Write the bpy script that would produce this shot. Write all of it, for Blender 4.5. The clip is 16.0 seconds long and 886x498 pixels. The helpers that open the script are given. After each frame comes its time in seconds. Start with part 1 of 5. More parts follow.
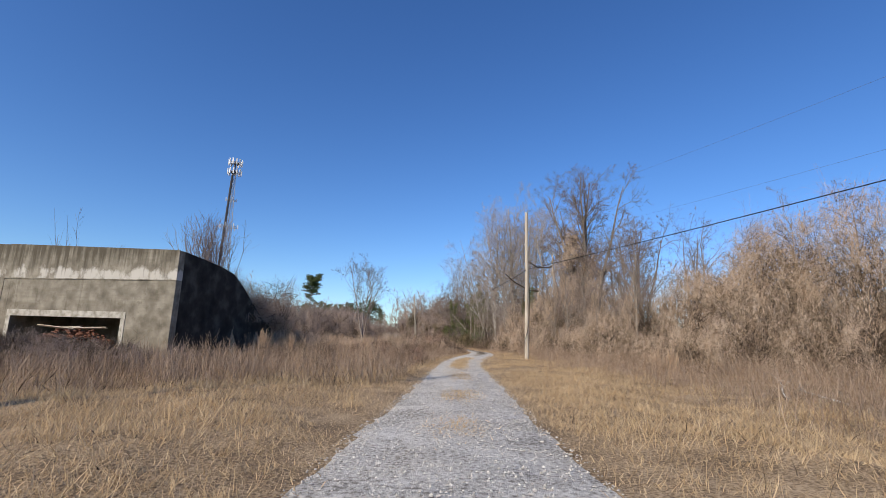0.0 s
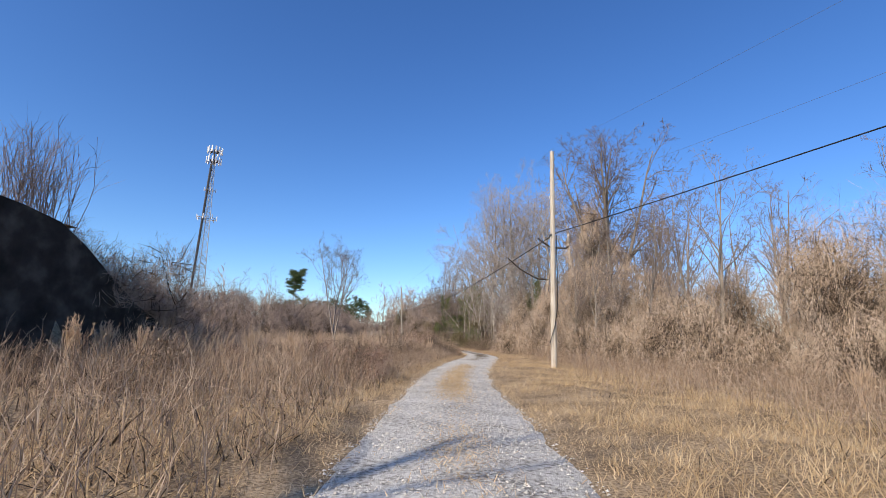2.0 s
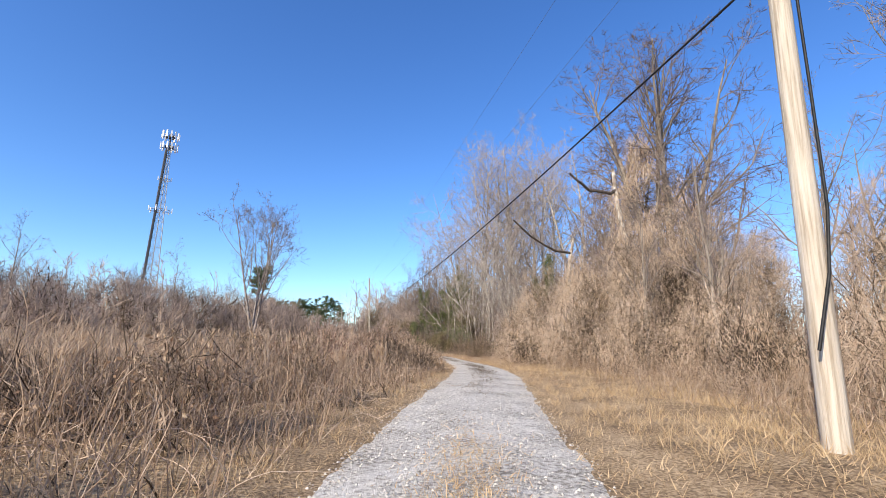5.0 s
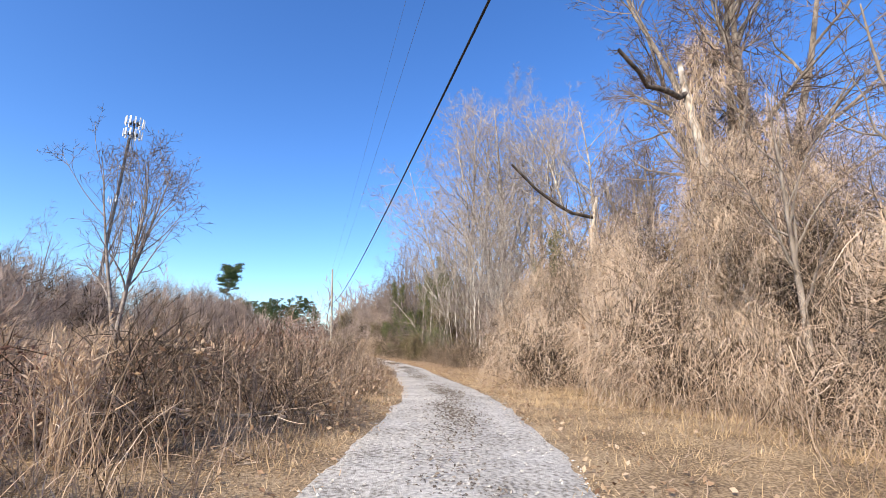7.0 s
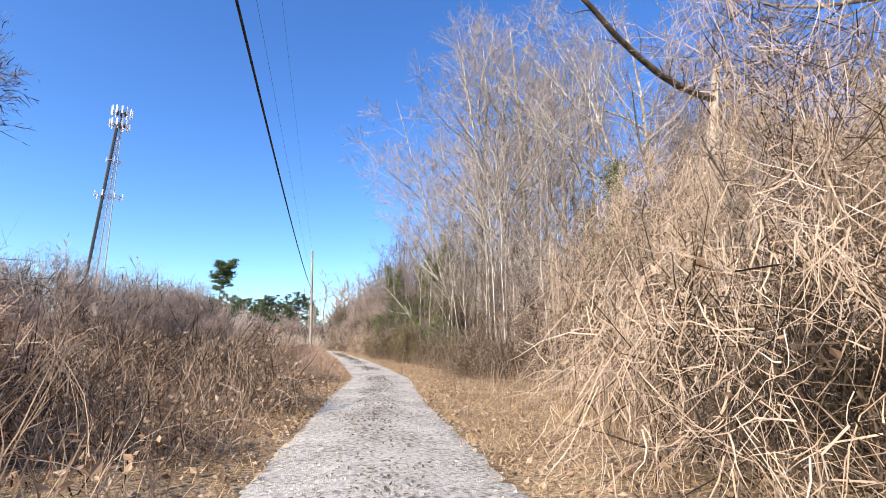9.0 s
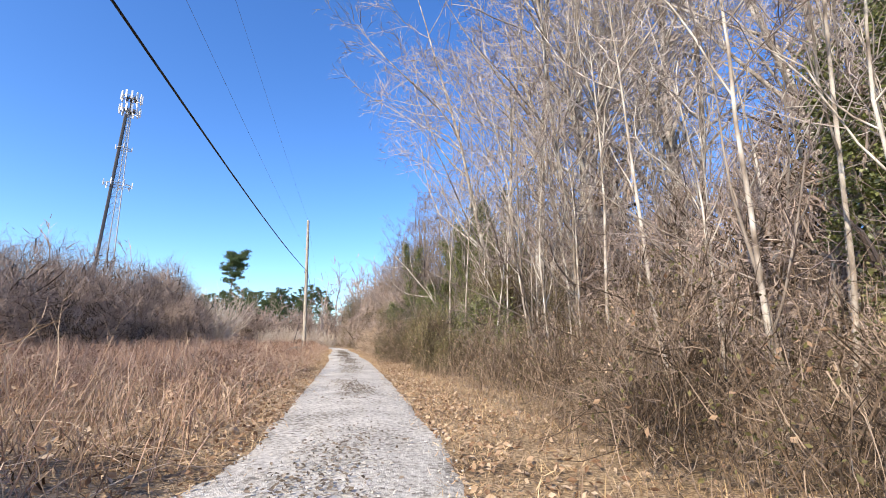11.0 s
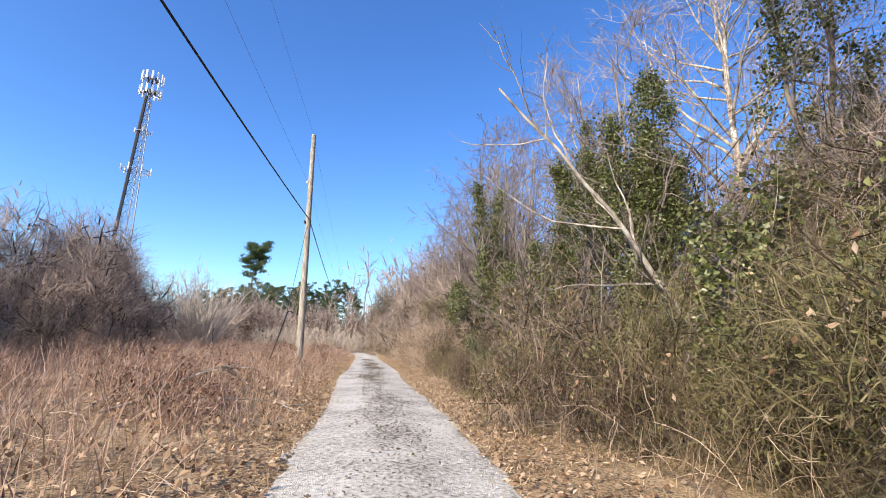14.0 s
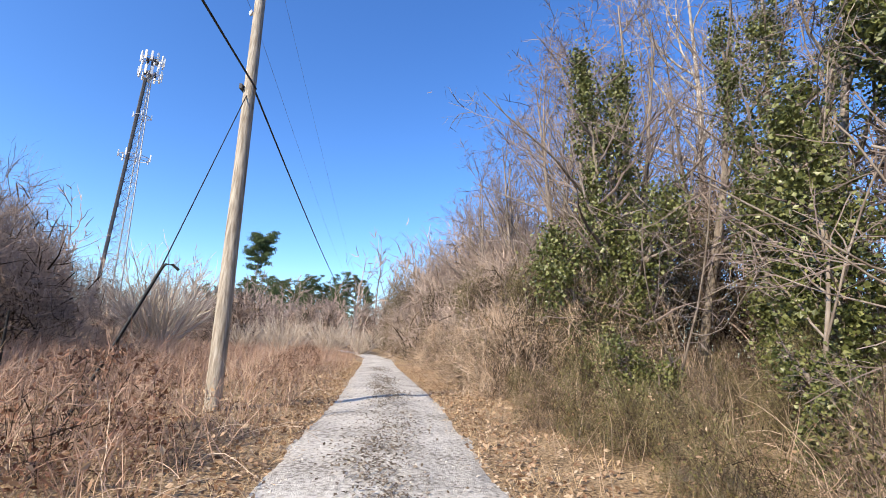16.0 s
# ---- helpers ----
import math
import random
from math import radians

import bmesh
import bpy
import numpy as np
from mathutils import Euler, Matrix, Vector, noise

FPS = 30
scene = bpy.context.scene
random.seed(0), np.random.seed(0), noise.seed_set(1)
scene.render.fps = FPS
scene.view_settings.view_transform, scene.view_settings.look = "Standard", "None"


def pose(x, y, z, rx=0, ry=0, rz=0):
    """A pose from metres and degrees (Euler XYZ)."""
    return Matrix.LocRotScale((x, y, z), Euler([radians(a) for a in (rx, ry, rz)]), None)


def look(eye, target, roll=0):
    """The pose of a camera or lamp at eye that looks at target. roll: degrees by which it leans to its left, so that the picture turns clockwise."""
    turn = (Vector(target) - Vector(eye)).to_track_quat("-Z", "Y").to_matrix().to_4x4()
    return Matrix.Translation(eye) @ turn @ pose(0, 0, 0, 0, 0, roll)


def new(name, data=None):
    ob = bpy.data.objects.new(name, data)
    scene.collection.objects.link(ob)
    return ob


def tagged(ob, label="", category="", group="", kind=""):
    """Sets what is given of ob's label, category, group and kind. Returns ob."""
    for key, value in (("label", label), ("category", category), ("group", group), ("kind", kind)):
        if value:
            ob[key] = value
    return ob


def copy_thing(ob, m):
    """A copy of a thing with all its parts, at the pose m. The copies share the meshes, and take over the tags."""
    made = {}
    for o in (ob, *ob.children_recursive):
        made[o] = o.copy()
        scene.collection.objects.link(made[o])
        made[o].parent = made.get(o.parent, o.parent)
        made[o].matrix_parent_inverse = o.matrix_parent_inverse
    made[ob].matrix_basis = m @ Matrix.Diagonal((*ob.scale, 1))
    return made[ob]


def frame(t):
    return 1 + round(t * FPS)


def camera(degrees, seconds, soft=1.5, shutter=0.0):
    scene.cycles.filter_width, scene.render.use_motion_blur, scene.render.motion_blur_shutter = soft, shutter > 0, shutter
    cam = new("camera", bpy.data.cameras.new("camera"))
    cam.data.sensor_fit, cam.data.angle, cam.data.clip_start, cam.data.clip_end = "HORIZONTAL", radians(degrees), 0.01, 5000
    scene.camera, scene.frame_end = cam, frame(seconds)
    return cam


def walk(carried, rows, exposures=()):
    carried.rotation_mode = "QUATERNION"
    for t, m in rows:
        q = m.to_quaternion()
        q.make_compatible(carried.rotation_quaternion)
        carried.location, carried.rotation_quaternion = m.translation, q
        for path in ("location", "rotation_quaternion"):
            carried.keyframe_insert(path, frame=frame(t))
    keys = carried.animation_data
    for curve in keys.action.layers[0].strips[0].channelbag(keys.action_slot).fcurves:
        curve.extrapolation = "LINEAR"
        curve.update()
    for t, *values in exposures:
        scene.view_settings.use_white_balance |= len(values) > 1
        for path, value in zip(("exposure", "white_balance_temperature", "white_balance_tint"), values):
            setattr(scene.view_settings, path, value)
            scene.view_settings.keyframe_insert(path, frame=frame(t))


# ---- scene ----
cam = camera(86.0, 16.0, soft=0.85)
PATH = [
    (0, (-0.095, 0.082, 1.413), (-0.045, 2.045, 1.789), 1.8),
    (0.5, (0.176, 3.265, 1.356), (0.243, 5.228, 1.734), 2.1),
    (1, (0.423, 6.493, 1.343), (0.494, 8.456, 1.718), 2.3),
    (1.5, (0.587, 9.779, 1.33), (0.662, 11.742, 1.703), 2.1),
    (2, (0.671, 13.052, 1.362), (0.754, 15.015, 1.736), 1.9),
    (2.5, (0.805, 16.387, 1.364), (0.898, 18.349, 1.742), 1.6),
    (3, (1.083, 19.58, 1.401), (1.187, 21.541, 1.779), 1.5),
    (3.5, (1.37, 22.712, 1.404), (1.486, 24.672, 1.782), 1.3),
    (4, (1.527, 25.967, 1.254), (1.657, 27.927, 1.631), 1.1),
    (6.5, (4.116, 42.194, 1.328), (4.315, 44.142, 1.74), 1.8),
    (7, (4.711, 45.448, 1.329), (4.923, 47.394, 1.737), 1.6),
    (7.5, (5.24, 48.574, 1.35), (5.468, 50.52, 1.751), 1.4),
    (8, (5.777, 51.709, 1.364), (6.007, 53.656, 1.757), 0.9),
    (8.5, (6.409, 55.017, 1.274), (6.615, 56.966, 1.675), 0.8),
    (11, (6.697, 71.259, 1.22), (6.792, 73.219, 1.608), 1.3),
    (11.5, (6.27, 74.593, 1.257), (6.338, 76.553, 1.649), 1.7),
    (12, (5.868, 77.73, 1.248), (5.908, 79.69, 1.64), 1.8),
    (12.5, (5.323, 80.982, 1.255), (5.341, 82.943, 1.648), 1.9),
    (13, (4.734, 84.222, 1.293), (4.735, 86.182, 1.69), 2.4),
    (13.5, (4.222, 87.532, 1.352), (4.208, 89.492, 1.75), 2.6),
    (14, (3.788, 90.791, 1.377), (3.758, 92.75, 1.777), 2.7),
    (14.5, (3.396, 93.995, 1.421), (3.351, 95.955, 1.816), 2.8),
    (15, (2.945, 97.091, 1.465), (2.886, 99.051, 1.859), 2.9),
    (15.5, (2.361, 100.308, 1.497), (2.292, 102.268, 1.891), 3.0),
    (16, (1.804, 103.644, 1.496), (1.721, 105.604, 1.886), 2.9),
]
walk(cam, [(t, look(eye, target, roll)) for t, eye, target, roll in PATH], [(0, -0.25), (2, 0.0), (4, 0.26), (7, 0.52), (11, 0.62), (16, 0.6)])

# ---- world, sun ----
SUN_DIR = Vector((-0.66, -0.75, 0.0)).normalized()
SUN_EL = radians(33)
world = bpy.data.worlds.new("sky")
scene.world = world
world.use_nodes = True
wn = world.node_tree.nodes
sky = wn.new("ShaderNodeTexSky")
sky.sky_type = "NISHITA"
sky.sun_disc = False
sky.sun_elevation = SUN_EL
sky.sun_rotation = math.atan2(SUN_DIR.x, SUN_DIR.y)
sky.air_density, sky.dust_density, sky.ozone_density, sky.altitude = 0.9, 0.7, 3.5, 300
tone = wn.new("ShaderNodeHueSaturation")
tone.inputs["Saturation"].default_value = 1.2
tone.inputs["Hue"].default_value = 0.511
tone.inputs["Value"].default_value = 1.25
world.node_tree.links.new(sky.outputs[0], tone.inputs["Color"])
cool = wn.new("ShaderNodeMix")
cool.data_type, cool.blend_type = "RGBA", "MULTIPLY"
cool.inputs[0].default_value, cool.inputs[7].default_value = 1.0, (0.95, 1.05, 1.05, 1)
world.node_tree.links.new(tone.outputs[0], cool.inputs[6])
world.node_tree.links.new(cool.outputs[2], wn["Background"].inputs[0])
wn["Background"].inputs[1].default_value = 0.15
sun = new("sun", bpy.data.lights.new("sun", "SUN"))
sun.data.energy, sun.data.angle, sun.data.color = 5.0, radians(0.5), (1.0, 0.87, 0.70)
sun_to = SUN_DIR * math.cos(SUN_EL) + Vector((0, 0, math.sin(SUN_EL)))
sun.matrix_world = look(sun_to * 100, (0, 0, 0))


# ---- materials ----
def mat(name, colors, rough=0.9, scale=8.0, by="none", bump=0.0, bump_scale=40.0, metal=0.0, spread=0.35, stretch=None, spec=0.2, translucent=0.0):
    """Colours mixed by noise at two scales; by "island" or "object" adds a random tone for each piece."""
    m = bpy.data.materials.new(name)
    m.use_nodes = True
    nt = m.node_tree
    n, l = nt.nodes, nt.links
    b = n["Principled BSDF"]
    b.inputs["Roughness"].default_value = rough
    b.inputs["Metallic"].default_value = metal
    b.inputs["Specular IOR Level"].default_value = spec
    tc = n.new("ShaderNodeTexCoord")
    mp = n.new("ShaderNodeMapping")
    if stretch:
        mp.inputs["Scale"].default_value = stretch
    l.new(tc.outputs["Object"], mp.inputs[0])
    big = n.new("ShaderNodeTexNoise")
    big.inputs["Scale"].default_value = scale
    big.inputs["Detail"].default_value = 6
    l.new(mp.outputs[0], big.inputs["Vector"])
    fac = big.outputs[0]
    if by != "none":
        if by == "island":
            g = n.new("ShaderNodeNewGeometry")
            rnd = g.outputs["Random Per Island"]
        else:
            g = n.new("ShaderNodeObjectInfo")
            rnd = g.outputs["Random"]
        mix = n.new("ShaderNodeMix")
        mix.inputs[0].default_value = 1 - spread
        l.new(fac, mix.inputs[2])
        l.new(rnd, mix.inputs[3])
        fac = mix.outputs[0]
    elif scale > 15:
        wide = n.new("ShaderNodeTexNoise")
        wide.inputs["Scale"].default_value, wide.inputs["Detail"].default_value = 0.9, 4
        l.new(mp.outputs[0], wide.inputs["Vector"])
        mix = n.new("ShaderNodeMix")
        mix.inputs[0].default_value = 0.35
        l.new(fac, mix.inputs[2])
        l.new(wide.outputs[0], mix.inputs[3])
        fac = mix.outputs[0]
    ramp = n.new("ShaderNodeValToRGB")
    e = ramp.color_ramp.elements
    lo, hi = (0.38, 0.60) if by == "none" and scale > 15 else (0.32, 0.68) if by == "none" else (0.08, 0.92)
    for i, c in enumerate(colors):
        p = lo + (hi - lo) * i / max(1, len(colors) - 1)
        el = e[i] if i < 2 else e.new(p)
        el.position, el.color = p, (*c, 1)
    l.new(fac, ramp.inputs[0])
    l.new(ramp.outputs[0], b.inputs["Base Color"])
    if bump:
        fine = n.new("ShaderNodeTexNoise")
        fine.inputs["Scale"].default_value = bump_scale
        fine.inputs["Detail"].default_value = 8
        l.new(mp.outputs[0], fine.inputs["Vector"])
        bp = n.new("ShaderNodeBump")
        bp.inputs["Strength"].default_value = bump
        bp.inputs["Distance"].default_value = 0.03
        l.new(fine.outputs[0], bp.inputs["Height"])
        l.new(bp.outputs[0], b.inputs["Normal"])
    if translucent:
        tr = n.new("ShaderNodeBsdfTranslucent")
        l.new(ramp.outputs[0], tr.inputs[0])
        ms = n.new("ShaderNodeMixShader")
        ms.inputs[0].default_value = translucent
        l.new(b.outputs[0], ms.inputs[1])
        l.new(tr.outputs[0], ms.inputs[2])
        l.new(ms.outputs[0], n["Material Output"].inputs[0])
    return m


STRAW = mat("straw", [(0.30, 0.20, 0.11), (0.58, 0.42, 0.24), (0.76, 0.60, 0.39)], by="island", translucent=0.25, scale=0.9, spread=0.5)
WEED = mat("weed_stalk", [(0.14, 0.085, 0.052), (0.26, 0.182, 0.122), (0.42, 0.312, 0.222), (0.60, 0.48, 0.37)], by="island", translucent=0.2, scale=1.1, spread=0.5)
RED_WEED = mat("russet_weed", [(0.22, 0.13, 0.09), (0.46, 0.31, 0.225), (0.64, 0.48, 0.375)], by="island", translucent=0.2, scale=1.2, spread=0.5)
PLUME = mat("plume", [(0.46, 0.33, 0.21), (0.66, 0.51, 0.37)], by="island", translucent=0.3)
VINE = mat("dry_vine", [(0.22, 0.145, 0.095), (0.45, 0.325, 0.225), (0.60, 0.465, 0.34), (0.72, 0.60, 0.47)], by="island", scale=1.6, spread=0.55)
BRUSH = mat("grey_brush", [(0.20, 0.15, 0.125), (0.38, 0.295, 0.24), (0.54, 0.43, 0.35)], by="island", scale=1.2, spread=0.5)
BROWN_BRUSH = mat("brown_brush", [(0.07, 0.05, 0.035), (0.16, 0.115, 0.08), (0.27, 0.20, 0.145), (0.42, 0.33, 0.24)], by="island")
OLIVE = mat("olive_brush", [(0.055, 0.047, 0.022), (0.13, 0.108, 0.053), (0.235, 0.193, 0.105), (0.37, 0.305, 0.19)], by="island", scale=1.2, spread=0.5)
TWIG = mat("grey_twig", [(0.12, 0.092, 0.08), (0.215, 0.17, 0.15), (0.33, 0.275, 0.245)], by="island")
PALE_TWIG = mat("pale_twig", [(0.22, 0.18, 0.155), (0.37, 0.315, 0.28), (0.52, 0.46, 0.41)], by="island")
BARK = mat("grey_bark", [(0.13, 0.10, 0.08), (0.24, 0.20, 0.16), (0.34, 0.29, 0.24)], scale=5, bump=0.5, stretch=(1, 1, 0.25))
PALE_BARK = mat("pale_peeling_bark", [(0.13, 0.10, 0.075), (0.30, 0.25, 0.20), (0.46, 0.41, 0.345), (0.62, 0.57, 0.49)], scale=4.5, bump=0.5, stretch=(1, 1, 0.5))
IVY = mat("ivy_leaf", [(0.035, 0.045, 0.014), (0.11, 0.125, 0.035), (0.31, 0.32, 0.12)], rough=0.4, by="island", spec=0.5, translucent=0.2)
OLIVE_LEAF = mat("olive_leaf", [(0.035, 0.034, 0.012), (0.095, 0.088, 0.032), (0.17, 0.15, 0.06), (0.27, 0.235, 0.11)], rough=0.6, by="island", translucent=0.15)
RUST_LEAF = mat("rust_brown_leaf", [(0.08, 0.04, 0.026), (0.20, 0.105, 0.07), (0.36, 0.22, 0.15)], by="island", translucent=0.1)
DEAD_LEAF = mat("dead_leaf", [(0.14, 0.075, 0.045), (0.30, 0.19, 0.115), (0.48, 0.345, 0.225), (0.62, 0.50, 0.365)], by="island", translucent=0.2)
PINE = mat("pine_needles", [(0.04, 0.06, 0.025), (0.08, 0.115, 0.045), (0.14, 0.175, 0.08)], by="island")
# shade inside thickets, between weeds and on the heaps, put into a stem colour
SHADE_STEM = mat("matted_dead_growth", [(0.028, 0.02, 0.013), (0.065, 0.046, 0.03), (0.13, 0.092, 0.06)], by="island")
SOIL = mat("dry_ground", [(0.13, 0.088, 0.052), (0.30, 0.21, 0.118), (0.50, 0.37, 0.225)], scale=24.0, bump=1.0, bump_scale=45)
GRAVEL = mat("gravel_bed", [(0.23, 0.205, 0.168), (0.45, 0.42, 0.365), (0.585, 0.55, 0.485), (0.71, 0.675, 0.605)], scale=17, bump=1.0, bump_scale=60)
DEBRIS = mat("dark_lane_debris", [(0.08, 0.06, 0.04), (0.17, 0.135, 0.10), (0.30, 0.26, 0.21)], by="island")
DARK_BARK = mat("dark_wet_bark", [(0.05, 0.04, 0.032), (0.11, 0.085, 0.065), (0.18, 0.14, 0.11)], scale=5, bump=0.5, stretch=(1, 1, 0.25))
STONE = mat("gravel_stone", [(0.27, 0.243, 0.20), (0.48, 0.445, 0.385), (0.66, 0.62, 0.55)], by="island", scale=3)
CONCRETE = mat("weathered_concrete", [(0.15, 0.13, 0.10), (0.235, 0.21, 0.165), (0.33, 0.30, 0.24)], scale=1.6, bump=0.35, bump_scale=30)


def weathered(m):
    """Board marks, dark mould running down from the top edge and pale lime leached out above the pour joint, with shapes of their own."""
    n, l = m.node_tree.nodes, m.node_tree.links
    b = n["Principled BSDF"]
    tc = n.new("ShaderNodeTexCoord")
    sep = n.new("ShaderNodeSeparateXYZ")
    l.new(tc.outputs["Object"], sep.inputs[0])

    def grain(stretch, scale, detail=8.0):
        mp, nz = n.new("ShaderNodeMapping"), n.new("ShaderNodeTexNoise")
        mp.inputs["Scale"].default_value = stretch
        nz.inputs["Scale"].default_value, nz.inputs["Detail"].default_value, nz.inputs["Roughness"].default_value = scale, detail, 0.62
        l.new(tc.outputs["Object"], mp.inputs[0])
        l.new(mp.outputs[0], nz.inputs["Vector"])
        return nz.outputs[0]

    def ranged(socket, a, b, c, d):
        r = n.new("ShaderNodeMapRange")
        for i, v in enumerate((a, b, c, d)):
            r.inputs[i + 1].default_value = v
        l.new(socket, r.inputs[0])
        return r.outputs[0]

    def total(*sockets):
        out = sockets[0]
        for other in sockets[1:]:
            add = n.new("ShaderNodeMath")
            l.new(out, add.inputs[0])
            l.new(other, add.inputs[1])
            out = add.outputs[0]
        return out

    def over(under, colour, mask):
        mx = n.new("ShaderNodeMix")
        mx.data_type = "RGBA"
        mx.inputs[7].default_value = (*colour, 1)
        l.new(mask, mx.inputs[0])
        l.new(under, mx.inputs[6])
        return mx.outputs[2]

    col = b.inputs["Base Color"].links[0].from_socket
    streak = grain((2.4, 2.4, 0.16), 1.6)
    col = over(col, (0.20, 0.175, 0.125), ranged(grain((0.25, 0.25, 5.5), 1.7), 0.50, 0.72, 0.0, 0.55))
    col = over(col, (0.13, 0.115, 0.08), ranged(grain((1, 1, 1), 2.6, 10), 0.56, 0.70, 0.0, 0.6))
    pale = total(ranged(sep.outputs[2], 4.04, 4.12, -0.6, 0.0), ranged(sep.outputs[2], 4.5, 5.1, 0.10, -0.25), grain((1.1, 1.1, 0.7), 1.2, 9))
    col = over(col, (0.56, 0.53, 0.47), ranged(pale, 0.50, 0.62, 0.0, 0.85))
    drip = total(ranged(sep.outputs[2], 1.6, 3.0, -0.14, 0.0), grain((1.6, 1.6, 0.3), 1.0, 9))
    col = over(col, (0.50, 0.475, 0.41), ranged(drip, 0.60, 0.68, 0.0, 0.6))
    dark = total(ranged(sep.outputs[2], 4.2, 5.75, -0.10, 0.17), streak)
    col = over(col, (0.085, 0.072, 0.052), ranged(dark, 0.48, 0.70, 0.0, 0.92))
    l.new(col, b.inputs["Base Color"])


weathered(CONCRETE)
LIME = mat("lime_washed_concrete", [(0.27, 0.25, 0.20), (0.44, 0.415, 0.355), (0.56, 0.535, 0.475)], scale=3.5, bump=0.35, bump_scale=30)
# concrete of the side turned from the sun, its shade put into the colour
SHADE_CONCRETE = mat("mould_blackened_concrete", [(0.018, 0.016, 0.014), (0.038, 0.034, 0.029), (0.085, 0.078, 0.066)], scale=1.1, bump=0.35, bump_scale=30)
BRICK = mat("red_brick", [(0.13, 0.06, 0.042), (0.28, 0.135, 0.09)], by="object", bump=0.3)
BOARD = mat("weathered_board", [(0.42, 0.38, 0.32), (0.60, 0.56, 0.50)], scale=4, bump=0.3)
POLE_WOOD = mat("weathered_pole_wood", [(0.34, 0.28, 0.21), (0.52, 0.45, 0.36), (0.62, 0.56, 0.47)], scale=6, bump=0.5, bump_scale=30, stretch=(4, 4, 0.15))
OLD_POLE = mat("darkened_pole_wood", [(0.22, 0.185, 0.145), (0.38, 0.335, 0.27), (0.52, 0.47, 0.395)], scale=6, bump=0.5, bump_scale=30, stretch=(4, 4, 0.15))
CABLE = mat("black_cable", [(0.012, 0.012, 0.012), (0.03, 0.03, 0.03)], rough=0.5)
WIRE = mat("grey_wire", [(0.12, 0.12, 0.13), (0.2, 0.2, 0.2)], rough=0.5, metal=0.5)
STEEL = mat("galvanised_steel", [(0.30, 0.31, 0.33), (0.45, 0.46, 0.48)], rough=0.5, metal=0.3)
DARK_STEEL = mat("dark_cable_run", [(0.04, 0.04, 0.045), (0.08, 0.08, 0.085)], rough=0.6)
WHITE = mat("white_antenna", [(0.70, 0.70, 0.70), (0.82, 0.82, 0.82)], rough=0.5)
CERAMIC = mat("pale_insulator", [(0.5, 0.5, 0.5), (0.7, 0.7, 0.7)], rough=0.3, spec=0.5)


# ---- mesh helpers ----
def mesh_of(name, verts, faces):
    """A mesh from an array of points and a list of face arrays (triangles or quads)."""
    me = bpy.data.meshes.new(name)
    verts = np.asarray(verts, float).reshape(-1, 3)
    faces = [np.asarray(f, np.int32) for f in faces if len(f)]
    loops = np.concatenate([f.ravel() for f in faces]).astype(np.int32)
    sizes = np.concatenate([np.full(len(f), f.shape[1], np.int32) for f in faces])
    starts = np.r_[0, np.cumsum(sizes)[:-1]].astype(np.int32)
    me.vertices.add(len(verts))
    me.vertices.foreach_set("co", verts.ravel())
    me.loops.add(len(loops))
    me.loops.foreach_set("vertex_index", loops)
    me.polygons.add(len(sizes))
    me.polygons.foreach_set("loop_start", starts)
    me.update(calc_edges=True)
    return me


